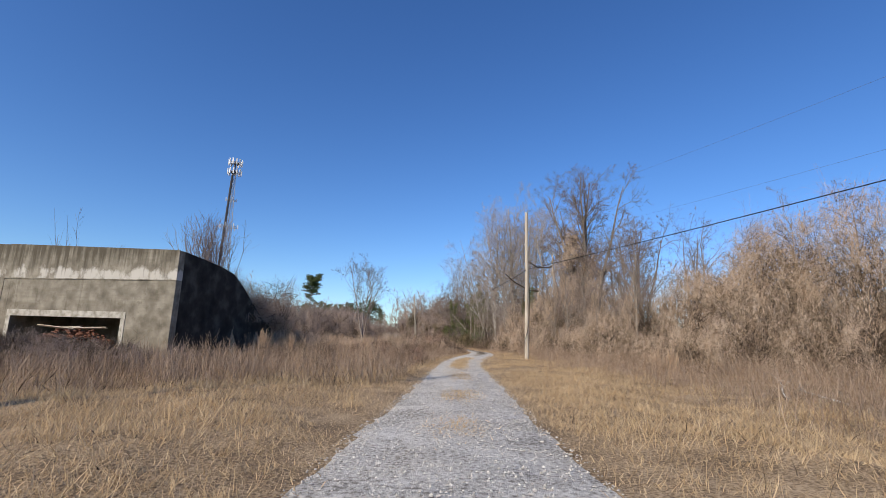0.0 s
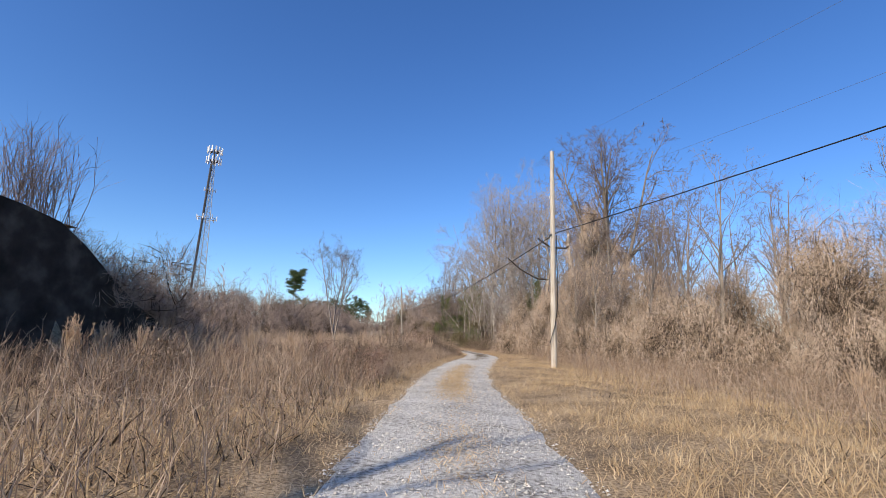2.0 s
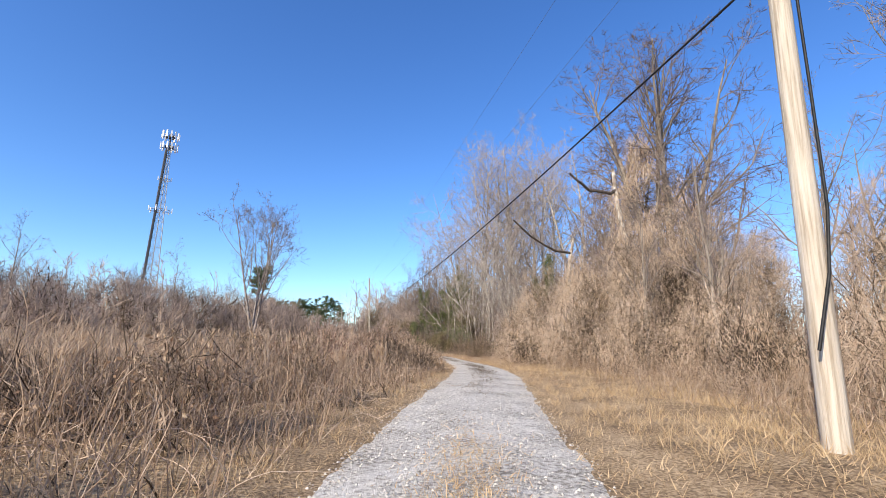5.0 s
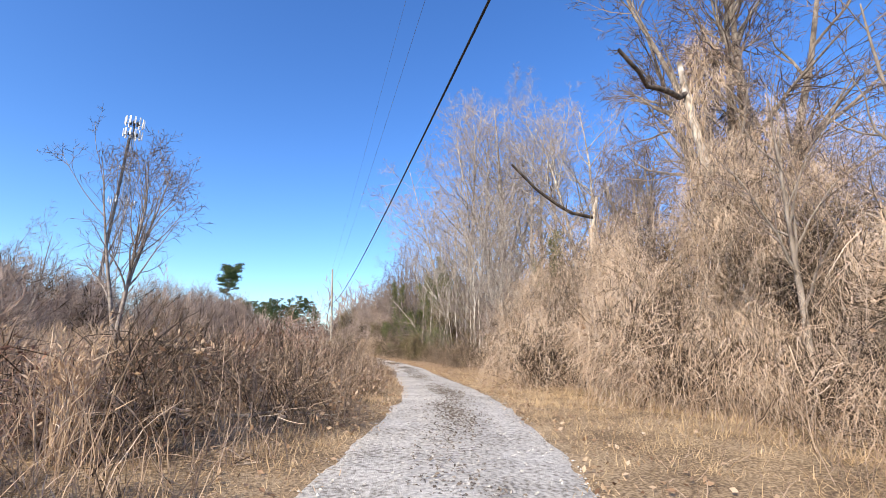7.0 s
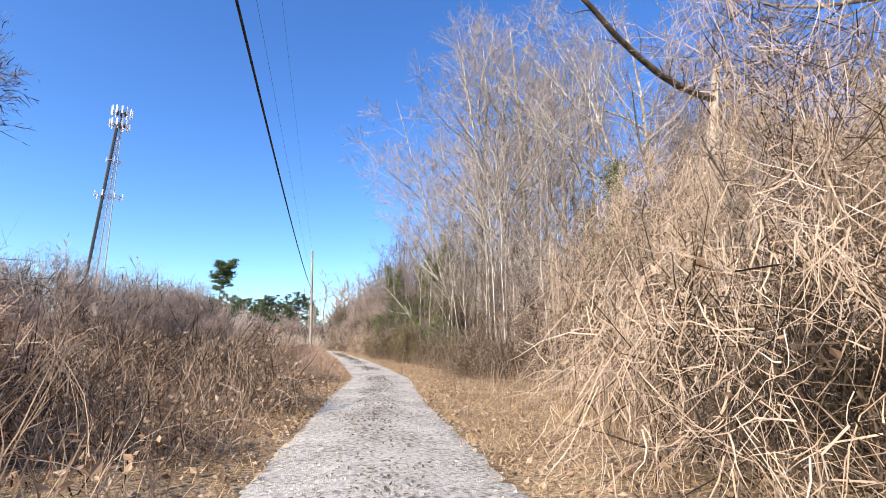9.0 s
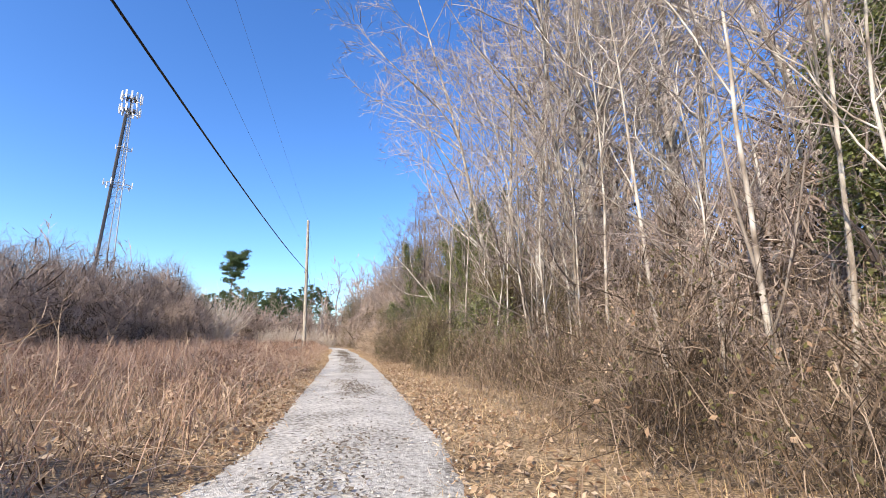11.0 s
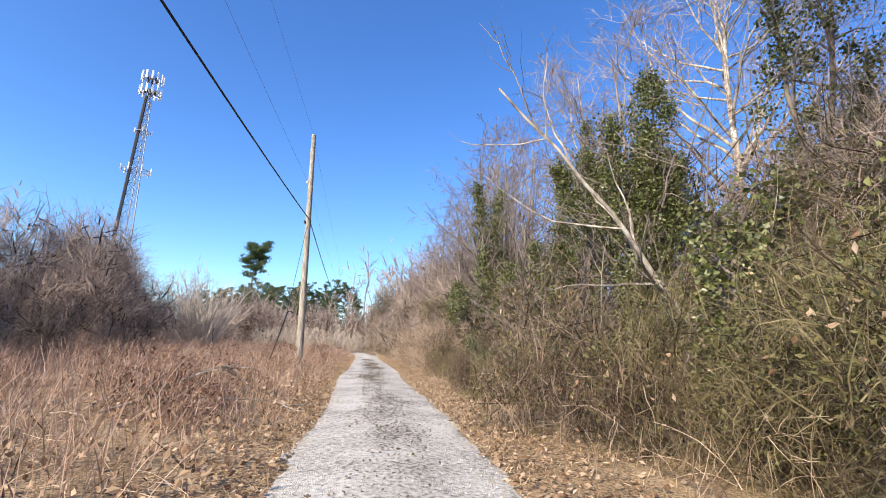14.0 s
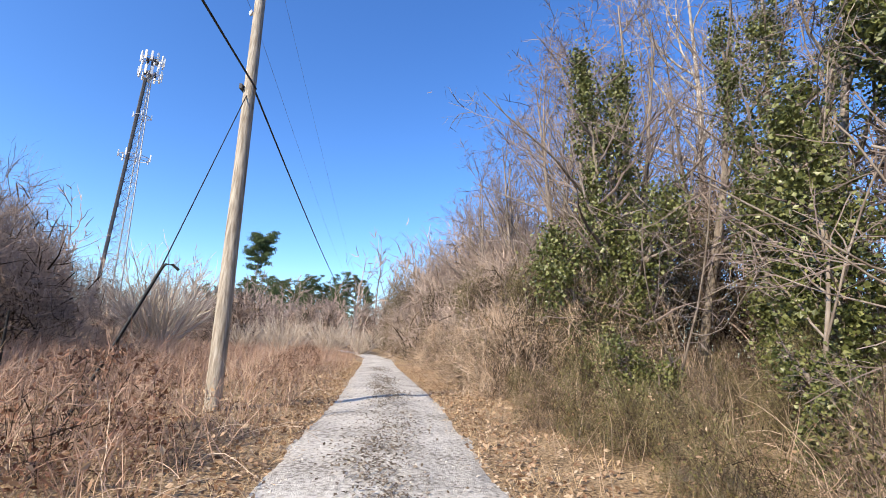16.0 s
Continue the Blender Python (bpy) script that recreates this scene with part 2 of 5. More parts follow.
class Shape:
    """Collects points and faces."""

    def __init__(self):
        self.v, self.f, self.n = [], [], 0

    def add(self, verts, *faces):
        verts = np.asarray(verts, float).reshape(-1, 3)
        self.v.append(verts)
        self.f += [np.asarray(f, int) + self.n for f in faces if len(f)]
        self.n += len(verts)
        return self

    def tubes(self, p, r, sides=4):
        """p: (N, K, 3) lines, r: (N, K) radii."""
        n, k, _ = p.shape
        t = np.gradient(p, axis=1)
        t /= np.linalg.norm(t, axis=2, keepdims=True) + 1e-9
        ref = np.where(np.abs(t[:, :1, 2:3]) > 0.8, np.array([1.0, 0, 0]), np.array([0, 0, 1.0]))
        a = np.cross(t, np.broadcast_to(ref, t.shape))
        a /= np.linalg.norm(a, axis=2, keepdims=True) + 1e-9
        b = np.cross(t, a)
        th = np.arange(sides) * 2 * np.pi / sides
        ring = a[:, :, None] * np.cos(th)[None, None, :, None] + b[:, :, None] * np.sin(th)[None, None, :, None]
        v = p[:, :, None] + ring * r[:, :, None, None]
        i = np.arange(n)[:, None, None] * k * sides + np.arange(k - 1)[None, :, None] * sides
        j, j2 = np.arange(sides)[None, None], (np.arange(sides)[None, None] + 1) % sides
        q = np.stack([i + j, i + j2, i + j2 + sides, i + j + sides], -1).reshape(-1, 4)
        return self.add(v, q)

    def ribbons(self, p, w, side):
        """p: (N, K, 3), w: (N, K) half widths, side: (N, 3). The last point is a tip."""
        n, k, _ = p.shape
        side = side / (np.linalg.norm(side, axis=1, keepdims=True) + 1e-9)
        off = side[:, None] * w[:, :-1, None]
        body = np.stack([p[:, :-1] - off, p[:, :-1] + off], 2).reshape(n, 2 * (k - 1), 3)
        v = np.concatenate([body, p[:, -1:]], 1)
        m = 2 * (k - 1) + 1
        base = np.arange(n)[:, None] * m
        s = np.arange(k - 2)[None] * 2
        q = np.stack([base + s, base + s + 1, base + s + 3, base + s + 2], -1).reshape(-1, 4)
        e = base + 2 * (k - 2)
        t = np.stack([e, e + 1, base + m - 1], -1).reshape(-1, 3)
        return self.add(v, q, t)

    def leaves(self, c, size, rng, flat=0.0, aspect=0.55):
        """Folded four-cornered leaves at c (N, 3). flat: 0 any way, 1 lying."""
        n = len(c)
        d = rng.normal(size=(n, 3))
        d[:, 2] *= 1 - flat
        d /= np.linalg.norm(d, axis=1, keepdims=True)
        s = np.cross(d, rng.normal(size=(n, 3)) * (1 - flat) + np.array([0, 0, flat]))
        s /= np.linalg.norm(s, axis=1, keepdims=True) + 1e-9
        u = np.cross(s, d)
        z = np.asarray(size).reshape(-1, 1) * np.ones((n, 1))
        v = np.stack([c - d * z, c - s * z * aspect + u * z * 0.15, c + d * z, c + s * z * aspect + u * z * 0.15], 1)
        i = np.arange(n)[:, None] * 4
        return self.add(v, np.concatenate([i + [0, 1, 2], i + [0, 2, 3]]))

    def box(self, lo, hi, m=None):
        lo, hi = np.array(lo, float), np.array(hi, float)
        v = np.array([[x, y, z] for z in (0, 1) for y in (0, 1) for x in (0, 1)]) * (hi - lo) + lo
        if m is not None:
            v = np.array([m @ Vector(p) for p in v])
        return self.add(v, [[0, 2, 3, 1], [4, 5, 7, 6], [0, 1, 5, 4], [2, 6, 7, 3], [0, 4, 6, 2], [1, 3, 7, 5]])

    def mesh(self, name):
        return mesh_of(name, np.concatenate(self.v), self.f)


def part(name, shape, material, parent=None, label="", smooth=False):
    me = shape.mesh(name) if isinstance(shape, Shape) else shape
    me.materials.append(material)
    me.polygons.foreach_set("use_smooth", np.full(len(me.polygons), smooth))
    ob = new(name, me)
    if parent:
        ob.parent = parent
    return tagged(ob, label)


def thing(name, label, category, at=(0, 0, 0), rz=0.0, group="", kind=""):
    ob = new(name)
    ob.matrix_world = pose(*at, 0, 0, rz)
    return tagged(ob, label, category, group, kind)


def unit(v):
    return v / (np.linalg.norm(v, axis=-1, keepdims=True) + 1e-9)


def lines(rng, start, way, length, k, wander=0.2, pull=0.0):
    """N wandering lines from start along way. pull: upwards (or down) at each step."""
    p, d = [np.asarray(start, float)], unit(np.asarray(way, float))
    step = (np.asarray(length, float) / (k - 1)).reshape(-1, 1)
    pull = np.asarray(pull, float).reshape(-1, 1) * np.array([[0, 0, 1.0]])
    for _ in range(k - 1):
        d = unit(d + rng.normal(size=d.shape) * wander + pull)
        p.append(p[-1] + d * step)
    return np.stack(p, 1)


def taper(p, r0, r1):
    k = p.shape[1]
    f = np.linspace(0, 1, k)[None]
    return np.asarray(r0).reshape(-1, 1) * (1 - f) + np.asarray(r1).reshape(-1, 1) * f


def fork(rng, p, r, n, t0, t1, angle, share, k, wander, pull):
    """n children for each line of p: their lines and root radii."""
    a, kk, _ = p.shape
    par = np.repeat(np.arange(a), n)
    t = rng.uniform(t0, t1, len(par))
    f = t * (kk - 1)
    i = np.minimum(f.astype(int), kk - 2)
    w = (f - i)[:, None]
    start = p[par, i] * (1 - w) + p[par, i + 1] * w
    way = unit(p[par, i + 1] - p[par, i])
    across = unit(np.cross(way, rng.normal(size=way.shape)))
    ang = np.radians(rng.uniform(*angle, len(par)))[:, None]
    length = np.linalg.norm(p[par, -1] - p[par, 0], axis=1) * share * (1.15 - 0.6 * t) * rng.uniform(0.7, 1.25, len(par))
    q = lines(rng, start, way * np.cos(ang) + across * np.sin(ang), length, k, wander, pull)
    rad = (r[par, i] * (1 - w[:, 0]) + r[par, i + 1] * w[:, 0])
    return q, rad


def bare_tree(rng, h=14.0, r=0.2, stems=1, lean=0.1, tilt=(0, 0), limbs=9, subs=6, twigs=6, tips=4, low=0.3, angle=(25, 55), bark=None, label="", name="bare_tree", category="tree", twig=0.008, droop=0.02, tipmat=None, reach=0.45):
    """A leafless tree at the origin: trunks, limbs and fine twigs."""
    bark = bark or BARK
    root = thing(name, label or "leafless grey tree with fine bare twigs", category)
    start = np.zeros((stems, 3)) + np.c_[rng.normal(size=(stems, 2)) * 0.12 * (stems > 1), np.full(stems, -0.3)]
    way = np.c_[rng.normal(size=(stems, 2)) * lean + np.array(tilt), np.ones(stems)]
    p0 = lines(rng, start, way, h * rng.uniform(0.85, 1.0, stems), 10, 0.06, 0.05)
    r0 = taper(p0, np.full(stems, r), r * 0.15)
    r0[:, 0] *= 1.35
    part("trunk", Shape().tubes(p0, r0, 9), bark, root, smooth=True)
    p1, q1 = fork(rng, p0, r0, limbs, low, 0.97, angle, reach, 8, 0.13, 0.05)
    r1 = taper(p1, q1 * 0.6, 0.012)
    for n in range(len(p1)):
        part("limb", Shape().tubes(p1[n : n + 1], r1[n : n + 1], 6), bark, root, smooth=True)
    p2, q2 = fork(rng, p1, r1, subs, 0.2, 1.0, (25, 60), 0.5, 6, 0.16, droop)
    r2 = taper(p2, q2 * 0.65, 0.006)
    p3, q3 = fork(rng, p2, r2, twigs, 0.2, 1.0, (25, 60), 0.5, 4, 0.2, droop)
    tw = Shape().tubes(p2, r2, 3)
    tw.ribbons(p3, taper(p3, np.full(len(p3), twig * 1.3), twig * 0.6), rng.normal(size=(len(p3), 3)))
    if tips:
        p4, q4 = fork(rng, p3, taper(p3, np.full(len(p3), twig), twig), tips, 0.2, 1.0, (20, 55), 0.6, 3, 0.2, droop)
        tw.ribbons(p4, taper(p4, np.full(len(p4), twig * 0.9), twig * 0.4), rng.normal(size=(len(p4), 3)))
    tagged(part("crown", tw, tipmat or TWIG, root), kind="stuff")
    return root


# ---- plan: road line, bunker frame, ground height ----
ROAD_Y = [-60, -20, 0, 6, 10, 16, 28, 34, 42, 52, 58, 62, 70, 77, 86, 101, 110, 116, 122, 132, 144, 154, 166, 185, 230]
ROAD_X = [-2.5, -0.6, 0.1, 0.3, 0.55, 1.0, 1.75, 2.4, 3.7, 5.7, 6.4, 6.5, 6.1, 6.0, 4.8, 2.6, 0.9, 0.1, -1.0, -2.8, -4.9, -8.0, -14.0, -26.0, -60.0]
ROAD_W = [3.4, 3.4, 3.3, 3.2, 2.9, 2.8, 2.5, 2.6, 2.9, 3.0, 2.7, 2.5, 2.3, 2.3, 2.5, 2.6, 2.7, 2.7, 2.6, 2.3, 2.3, 2.3, 2.2, 2.2, 2.2]


def road_x(y):
    return np.interp(y, ROAD_Y, ROAD_X)


def road_half(y):
    return np.interp(y, ROAD_Y, ROAD_W) / 2


CORNER = np.array([-13.55, 25.6])
ALONG = np.array([-0.985, 0.17])   # along the front, away from the road
BACK = np.array([0.17, 0.985])     # into the earth bank


def bank_uv(x, y):
    dx, dy = np.asarray(x) - CORNER[0], np.asarray(y) - CORNER[1]
    return dx * ALONG[0] + dy * ALONG[1], dx * BACK[0] + dy * BACK[1]


def soft(x):
    x = np.clip(x, 0, 1)
    return x * x * (3 - 2 * x)


def ground_z(x, y):
    x, y = np.asarray(x, float), np.asarray(y, float)
    u, v = bank_uv(x, y)
    away = np.hypot(np.maximum(0, np.maximum(4.0 - u, u - 19)), np.maximum(0, np.maximum(6.0 - v, v - 12.0)))
    bank = 5.3 * soft(1 - away / 7.0)
    bank = np.where(((v < 0.6) & (u > -0.5)) | ((u > 1.8) & (u < 10.8) & (v < 4.6)), 0, bank)
    bank = np.where((u < 0.35) & (v < 14), bank * soft((v - 8.5) / 5.5), bank)
    fall = np.interp(v, [5.0, 6.4, 7.8, 9.5, 11.5, 14.0, 17.0], [1.0, 0.82, 0.6, 0.38, 0.22, 0.1, 0.0])
    bank = bank * (fall + (1 - fall) * soft((u - 3) / 6))
    crest = np.interp(v, [5.2, 6.4, 7.8, 9.5, 11.5, 14.0, 16.0], [4.95, 4.3, 3.3, 2.2, 1.3, 0.7, 0.0])
    bank = np.where((u >= 0.35) & (u < 6) & (v > 4.7) & (v < 16), np.maximum(bank, crest), bank)
    s = np.abs(x - road_x(y)) - road_half(y)
    rough = 0.10 * np.sin(x * 0.9 + 1.3 * np.sin(y * 0.31)) * np.sin(y * 0.6 + 0.7) + 0.05 * np.sin(x * 2.1 + y * 1.7)
    verge = soft(s / 3.0)
    rise = 4.0 * soft((-x - 22 + road_x(y)) / 45.0) + 1.5 * soft((x - 20 - road_x(y)) / 40)
    return bank + verge * (0.06 + rough) + rise - 0.02 * (s < 0)


def spaced(lo, hi, fine_lo, fine_hi, step, grow):
    mid = np.arange(fine_lo, fine_hi + 1e-6, step)
    out, d, p = [], step, fine_hi
    while p < hi:
        d *= grow
        p += d
        out.append(p)
    back, d, p = [], step, fine_lo
    while p > lo:
        d *= grow
        p -= d
        back.append(p)
    return np.r_[back[::-1], mid, out]


def sheet(xs, ys, z):
    gx, gy = np.meshgrid(xs, ys)
    v = np.stack([gx, gy, z(gx, gy)], -1)
    n, m = gx.shape
    i = (np.arange(n - 1)[:, None] * m + np.arange(m - 1)).reshape(-1, 1)
    return Shape().add(v, i + [0, 1, m + 1, m])


ground = part("ground", sheet(spaced(-1500, 1500, -34, 26, 0.6, 1.25), spaced(-900, 2500, -8, 150, 0.7, 1.25), ground_z), SOIL, smooth=True)
tagged(ground, "dry winter ground with straw and leaf litter", "ground", kind="structure")

# the gravel lane, crowned a little, with an uneven edge
ry = np.arange(-60, 205, 0.35)
edge = 0.16 * np.sin(ry * 1.7) + 0.12 * np.sin(ry * 4.1 + 1) + 0.08 * np.sin(ry * 9.3)
cols = np.linspace(-1, 1, 13)
rv = np.zeros((len(ry), 13, 3))
rv[:, :, 0] = road_x(ry)[:, None] + cols[None] * (road_half(ry) + 0.15)[:, None] + (np.abs(cols) > 0.9)[None] * np.sign(cols)[None] * edge[:, None]
rv[:, :, 1] = ry[:, None]
ruts = 0.035 * np.exp(-((np.abs(cols) - 0.55) / 0.16) ** 2)
rv[:, :, 2] = (0.055 - 0.11 * cols ** 4 - ruts)[None] + 0.012 * np.sin(ry * 2.3)[:, None] * np.cos(cols * 5)[None]
ri = (np.arange(len(ry) - 1)[:, None] * 13 + np.arange(12)).reshape(-1, 1)
road = part("road", Shape().add(rv, ri + [0, 1, 14, 13]), GRAVEL, smooth=True)
tagged(road, "pale grey crushed-stone gravel lane with wheel tracks", "road", kind="structure")

# ---- bunker ----
B = Matrix(((ALONG[0], BACK[0], 0, CORNER[0]), (ALONG[1], BACK[1], 0, CORNER[1]), (0, 0, 1, 0), (0, 0, 0, 1)))


def in_bank(points):
    p = np.asarray(points, float).reshape(-1, 3)
    q = p.copy()
    q[:, :2] = CORNER + p[:, :1] * ALONG + p[:, 1:2] * BACK
    return q


OPEN = (2.92, 9.75, 2.02)  # the opening: from, to along the front, its top
bunker = thing("concrete_bunker", "stained grey concrete bunker front built into an earth bank", "bunker", (CORNER[0], CORNER[1], 0))


def bunker_part(name, shape, material, label=""):
    me = shape.mesh(name)
    co = in_bank(np.concatenate(shape.v)) - np.array([CORNER[0], CORNER[1], 0])
    me.vertices.foreach_set("co", co.ravel())
    me.flip_normals()
    return part(name, me, material, bunker, label)


def front_top(u):
    return 5.70 + 0.03 * u


def prism(s, u0, u1, z0, z1a, z1b, v0, v1):
    p = [[u0, v0, z0], [u1, v0, z0], [u1, v1, z0], [u0, v1, z0], [u0, v0, z1a], [u1, v0, z1b], [u1, v1, z1b], [u0, v1, z1a]]
    return s.add(p, [[0, 3, 2, 1], [4, 5, 6, 7], [0, 1, 5, 4], [1, 2, 6, 5], [2, 3, 7, 6], [3, 0, 4, 7]])


pieces = [Shape() for _ in range(4)]
prism(pieces[0], 0, OPEN[0], -0.5, 5.70, front_top(OPEN[0]), 0, 0.45)
prism(pieces[1], OPEN[0], OPEN[1], OPEN[2], front_top(OPEN[0]), front_top(OPEN[1]), 0, 0.45)
prism(pieces[2], OPEN[1], 10.6, -0.5, front_top(OPEN[1]), front_top(10.6), 0, 0.45)
prism(pieces[3], OPEN[0], OPEN[1], -0.5, 0.25, 0.25, 0, 0.45)
for piece, name in zip(pieces, ("front_wall", "lintel", "front_wall", "opening_sill")):
    bunker_part(name, piece, CONCRETE)
far = Shape()
prism(far, 10.68, 19, -0.5, front_top(10.6), front_top(19), 0.03, 0.45)
bunker_part("front_wall", far, CONCRETE)
cope = Shape()
prism(cope, -0.02, 10.6, 4.06, front_top(0) + 0.02, front_top(10.6) + 0.02, -0.035, -0.004)
bunker_part("parapet_band", cope, CONCRETE, "stained upper pour of the wall")
for a, b, lo, hi in ((OPEN[0] - 0.25, OPEN[1] + 0.25, OPEN[2], OPEN[2] + 0.34), (OPEN[0] - 0.25, OPEN[0], -0.4, OPEN[2]), (OPEN[1], OPEN[1] + 0.25, -0.4, OPEN[2])):
    surround = Shape()
    prism(surround, a, b, lo, hi, hi, -0.03, -0.004)
    bunker_part("opening_surround", surround, LIME, "raised pale concrete frame")
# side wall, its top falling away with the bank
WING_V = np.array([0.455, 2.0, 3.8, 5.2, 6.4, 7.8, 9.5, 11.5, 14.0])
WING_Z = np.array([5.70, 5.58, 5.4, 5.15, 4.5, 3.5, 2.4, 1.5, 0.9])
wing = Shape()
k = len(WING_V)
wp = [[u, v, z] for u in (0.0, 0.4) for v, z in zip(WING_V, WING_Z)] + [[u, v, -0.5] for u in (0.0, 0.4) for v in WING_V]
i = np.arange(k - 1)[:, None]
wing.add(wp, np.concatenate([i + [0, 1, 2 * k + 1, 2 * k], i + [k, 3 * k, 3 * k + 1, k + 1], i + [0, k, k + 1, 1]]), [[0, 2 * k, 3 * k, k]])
# the wall's deep shade is painted by this near-black concrete
bunker_part("wing_wall", wing, SHADE_CONCRETE, "mould-blackened side wall with a sloping top")
roof = Shape()
rp = [[u, v, z] for u in (0.41, 19) for v, z in zip(WING_V[:5], (5.6, 5.5, 5.3, 5.2, 5.2))]
i = np.arange(4)[:, None]
roof.add(rp, i + [0, 5, 6, 1])
bunker_part("roof_slab", roof, SOIL, "earth-covered roof")
room_0, room_1, room_2, room_3, room_4 = (Shape() for _ in range(5))
prism(room_0, OPEN[0] - 0.6, OPEN[0] - 0.4, -0.5, 2.3, 2.3, 0.46, 4)
prism(room_1, OPEN[1] + 0.2, OPEN[1] + 0.38, -0.5, 2.3, 2.3, 0.46, 4)
prism(room_2, OPEN[0] - 0.4, OPEN[1] + 0.2, -0.5, 2.3, 2.3, 3.8, 4)
prism(room_3, OPEN[0] - 0.4, OPEN[1] + 0.2, 2.1, 2.3, 2.3, 0.46, 3.79)
prism(room_4, OPEN[0] - 0.4, OPEN[1] + 0.2, -0.5, 0.2, 0.2, 0.46, 3.79)
for piece, name in zip((room_0, room_1, room_2, room_3, room_4), ("chamber_side", "chamber_side", "chamber_back", "chamber_ceiling", "chamber_floor")):
    bunker_part(name, piece, CONCRETE)

# bricks and boards heaped in the opening
rng = np.random.default_rng(5)
heap = thing("brick_heap", "heap of old red bricks in the bunker opening", "rubble", (*in_bank([[6.4, 0.75, 0]])[0][:2], 0.2))
brick_mesh = Shape().box((-0.1, -0.048, -0.03), (0.1, 0.048, 0.03)).mesh("brick")
brick_mesh.materials.append(BRICK)
turn_front = math.degrees(math.atan2(ALONG[1], ALONG[0]))
for _ in range(280):
    a, b = rng.uniform(-2.6, 2.6), rng.normal() * 0.28
    top = 1.4 * math.exp(-(a / 2.6) ** 2 - (b / 0.5) ** 2)
    o = new("brick", brick_mesh)
    o.parent = heap
    q = a * ALONG + b * BACK
    o.matrix_local = pose(q[0], q[1], 0.04 + top * rng.uniform(0.55, 1.0), rng.normal() * 9, rng.normal() * 9, turn_front + rng.normal() * 14)
for a, tilt, ln in ((-1.1, 2, 2.1), (1.0, -4, 2.3), (0.1, 3, 1.4)):
    q = in_bank([[6.4 + a, 0.62, 0]])[0]
    bd = part("old_board", Shape().box((-ln / 2, -0.09, -0.02), (ln / 2, 0.09, 0.02)), BOARD)
    tagged(bd, "pale weathered board lying on the bricks", "board", group="boards on the brick heap")
    bd.matrix_world = pose(q[0], q[1], 1.46, 25, tilt, turn_front)


# ---- utility poles and lines ----
def utility_pole(base, top, r0=0.17, r1=0.115, label="", wood=POLE_WOOD):
    ob = thing("utility_pole", label, "utility pole", base, group="poles along the lane")
    d = np.array(top) - np.array(base)
    f = np.linspace(-0.08, 1, 14)
    line = (f[:, None] * d)[None]
    part("shaft", Shape().tubes(line, taper(line, [r0], [r1]), 14).add([d], []), wood, ob, smooth=True)
    cap = Shape()
    cl = np.array([[d + [0, 0, -0.02], d + [0, 0, 0.05], d + [0, 0, 0.09]]])
    cap.tubes(cl, np.array([[r1 * 0.95, r1 * 1.02, 0.01]]), 12)
    part("pole_top", cap, STEEL, ob, smooth=True)
    for z, dx in ((0.995, -0.05), (0.77, -0.17)):
        c = d * z + np.array([dx, -0.05, 0.06])
        pl = np.array([[c + [0, 0, q] for q in (-0.06, -0.02, 0.0, 0.04, 0.06, 0.12)]])
        part("insulator", Shape().tubes(pl, np.array([[0.02, 0.05, 0.03, 0.05, 0.03, 0.01]]), 10), CERAMIC, ob, smooth=True)
    br = Shape().box((-0.03, -0.2, d[2] * 0.6 - 0.1), (0.03, 0.2, d[2] * 0.6 + 0.02))
    br.v[-1] += np.array([d[0] * 0.6 - 0.13, d[1] * 0.6, 0])
    part("cable_clamp", br, DARK_STEEL, ob)
    return ob


POLE_A, TOP_A = (7.77, 38.34, 0.0), (7.77, 38.34, 12.04)
POLE_B, TOP_B = (-2.9, 113.1, 0.0), (-3.65, 114.1, 11.9)
POLE_C, TOP_C = (-18.0, 195.0, 0.2), (-18.0, 195.0, 12.0)
POLE_D, TOP_D = (26.0, -12.0, 0.0), (26.0, -12.0, 11.5)
for b, t, lb in ((POLE_A, TOP_A, "pale sun-bleached wooden pole beside the thicket"), (POLE_B, TOP_B, "grey-brown wooden pole with a guy wire in the weeds"), (POLE_C, TOP_C, "distant thin wooden pole by the lane"), (POLE_D, TOP_D, "wooden pole carrying the cable at the roadside")):
    utility_pole(b, t, label=lb, wood=OLD_POLE if b is POLE_B or b is POLE_C else POLE_WOOD)


def on_pole(b, t, f, off=(0, 0, 0)):
    return np.array(b) * (1 - f) + np.array(t) * f + np.array(off)


def hung(name, a, b, sag, r, material, label, category):
    f = np.linspace(0, 1, 40)[:, None]
    p = np.array(a) * (1 - f) + np.array(b) * f - np.array([0, 0, 4 * sag]) * f * (1 - f)
    mid = p[0].copy()
    ob = part(name, Shape().tubes((p - mid)[None], np.full((1, 40), r), 5), material, smooth=True)
    ob.location = mid
    return tagged(ob, label, category)


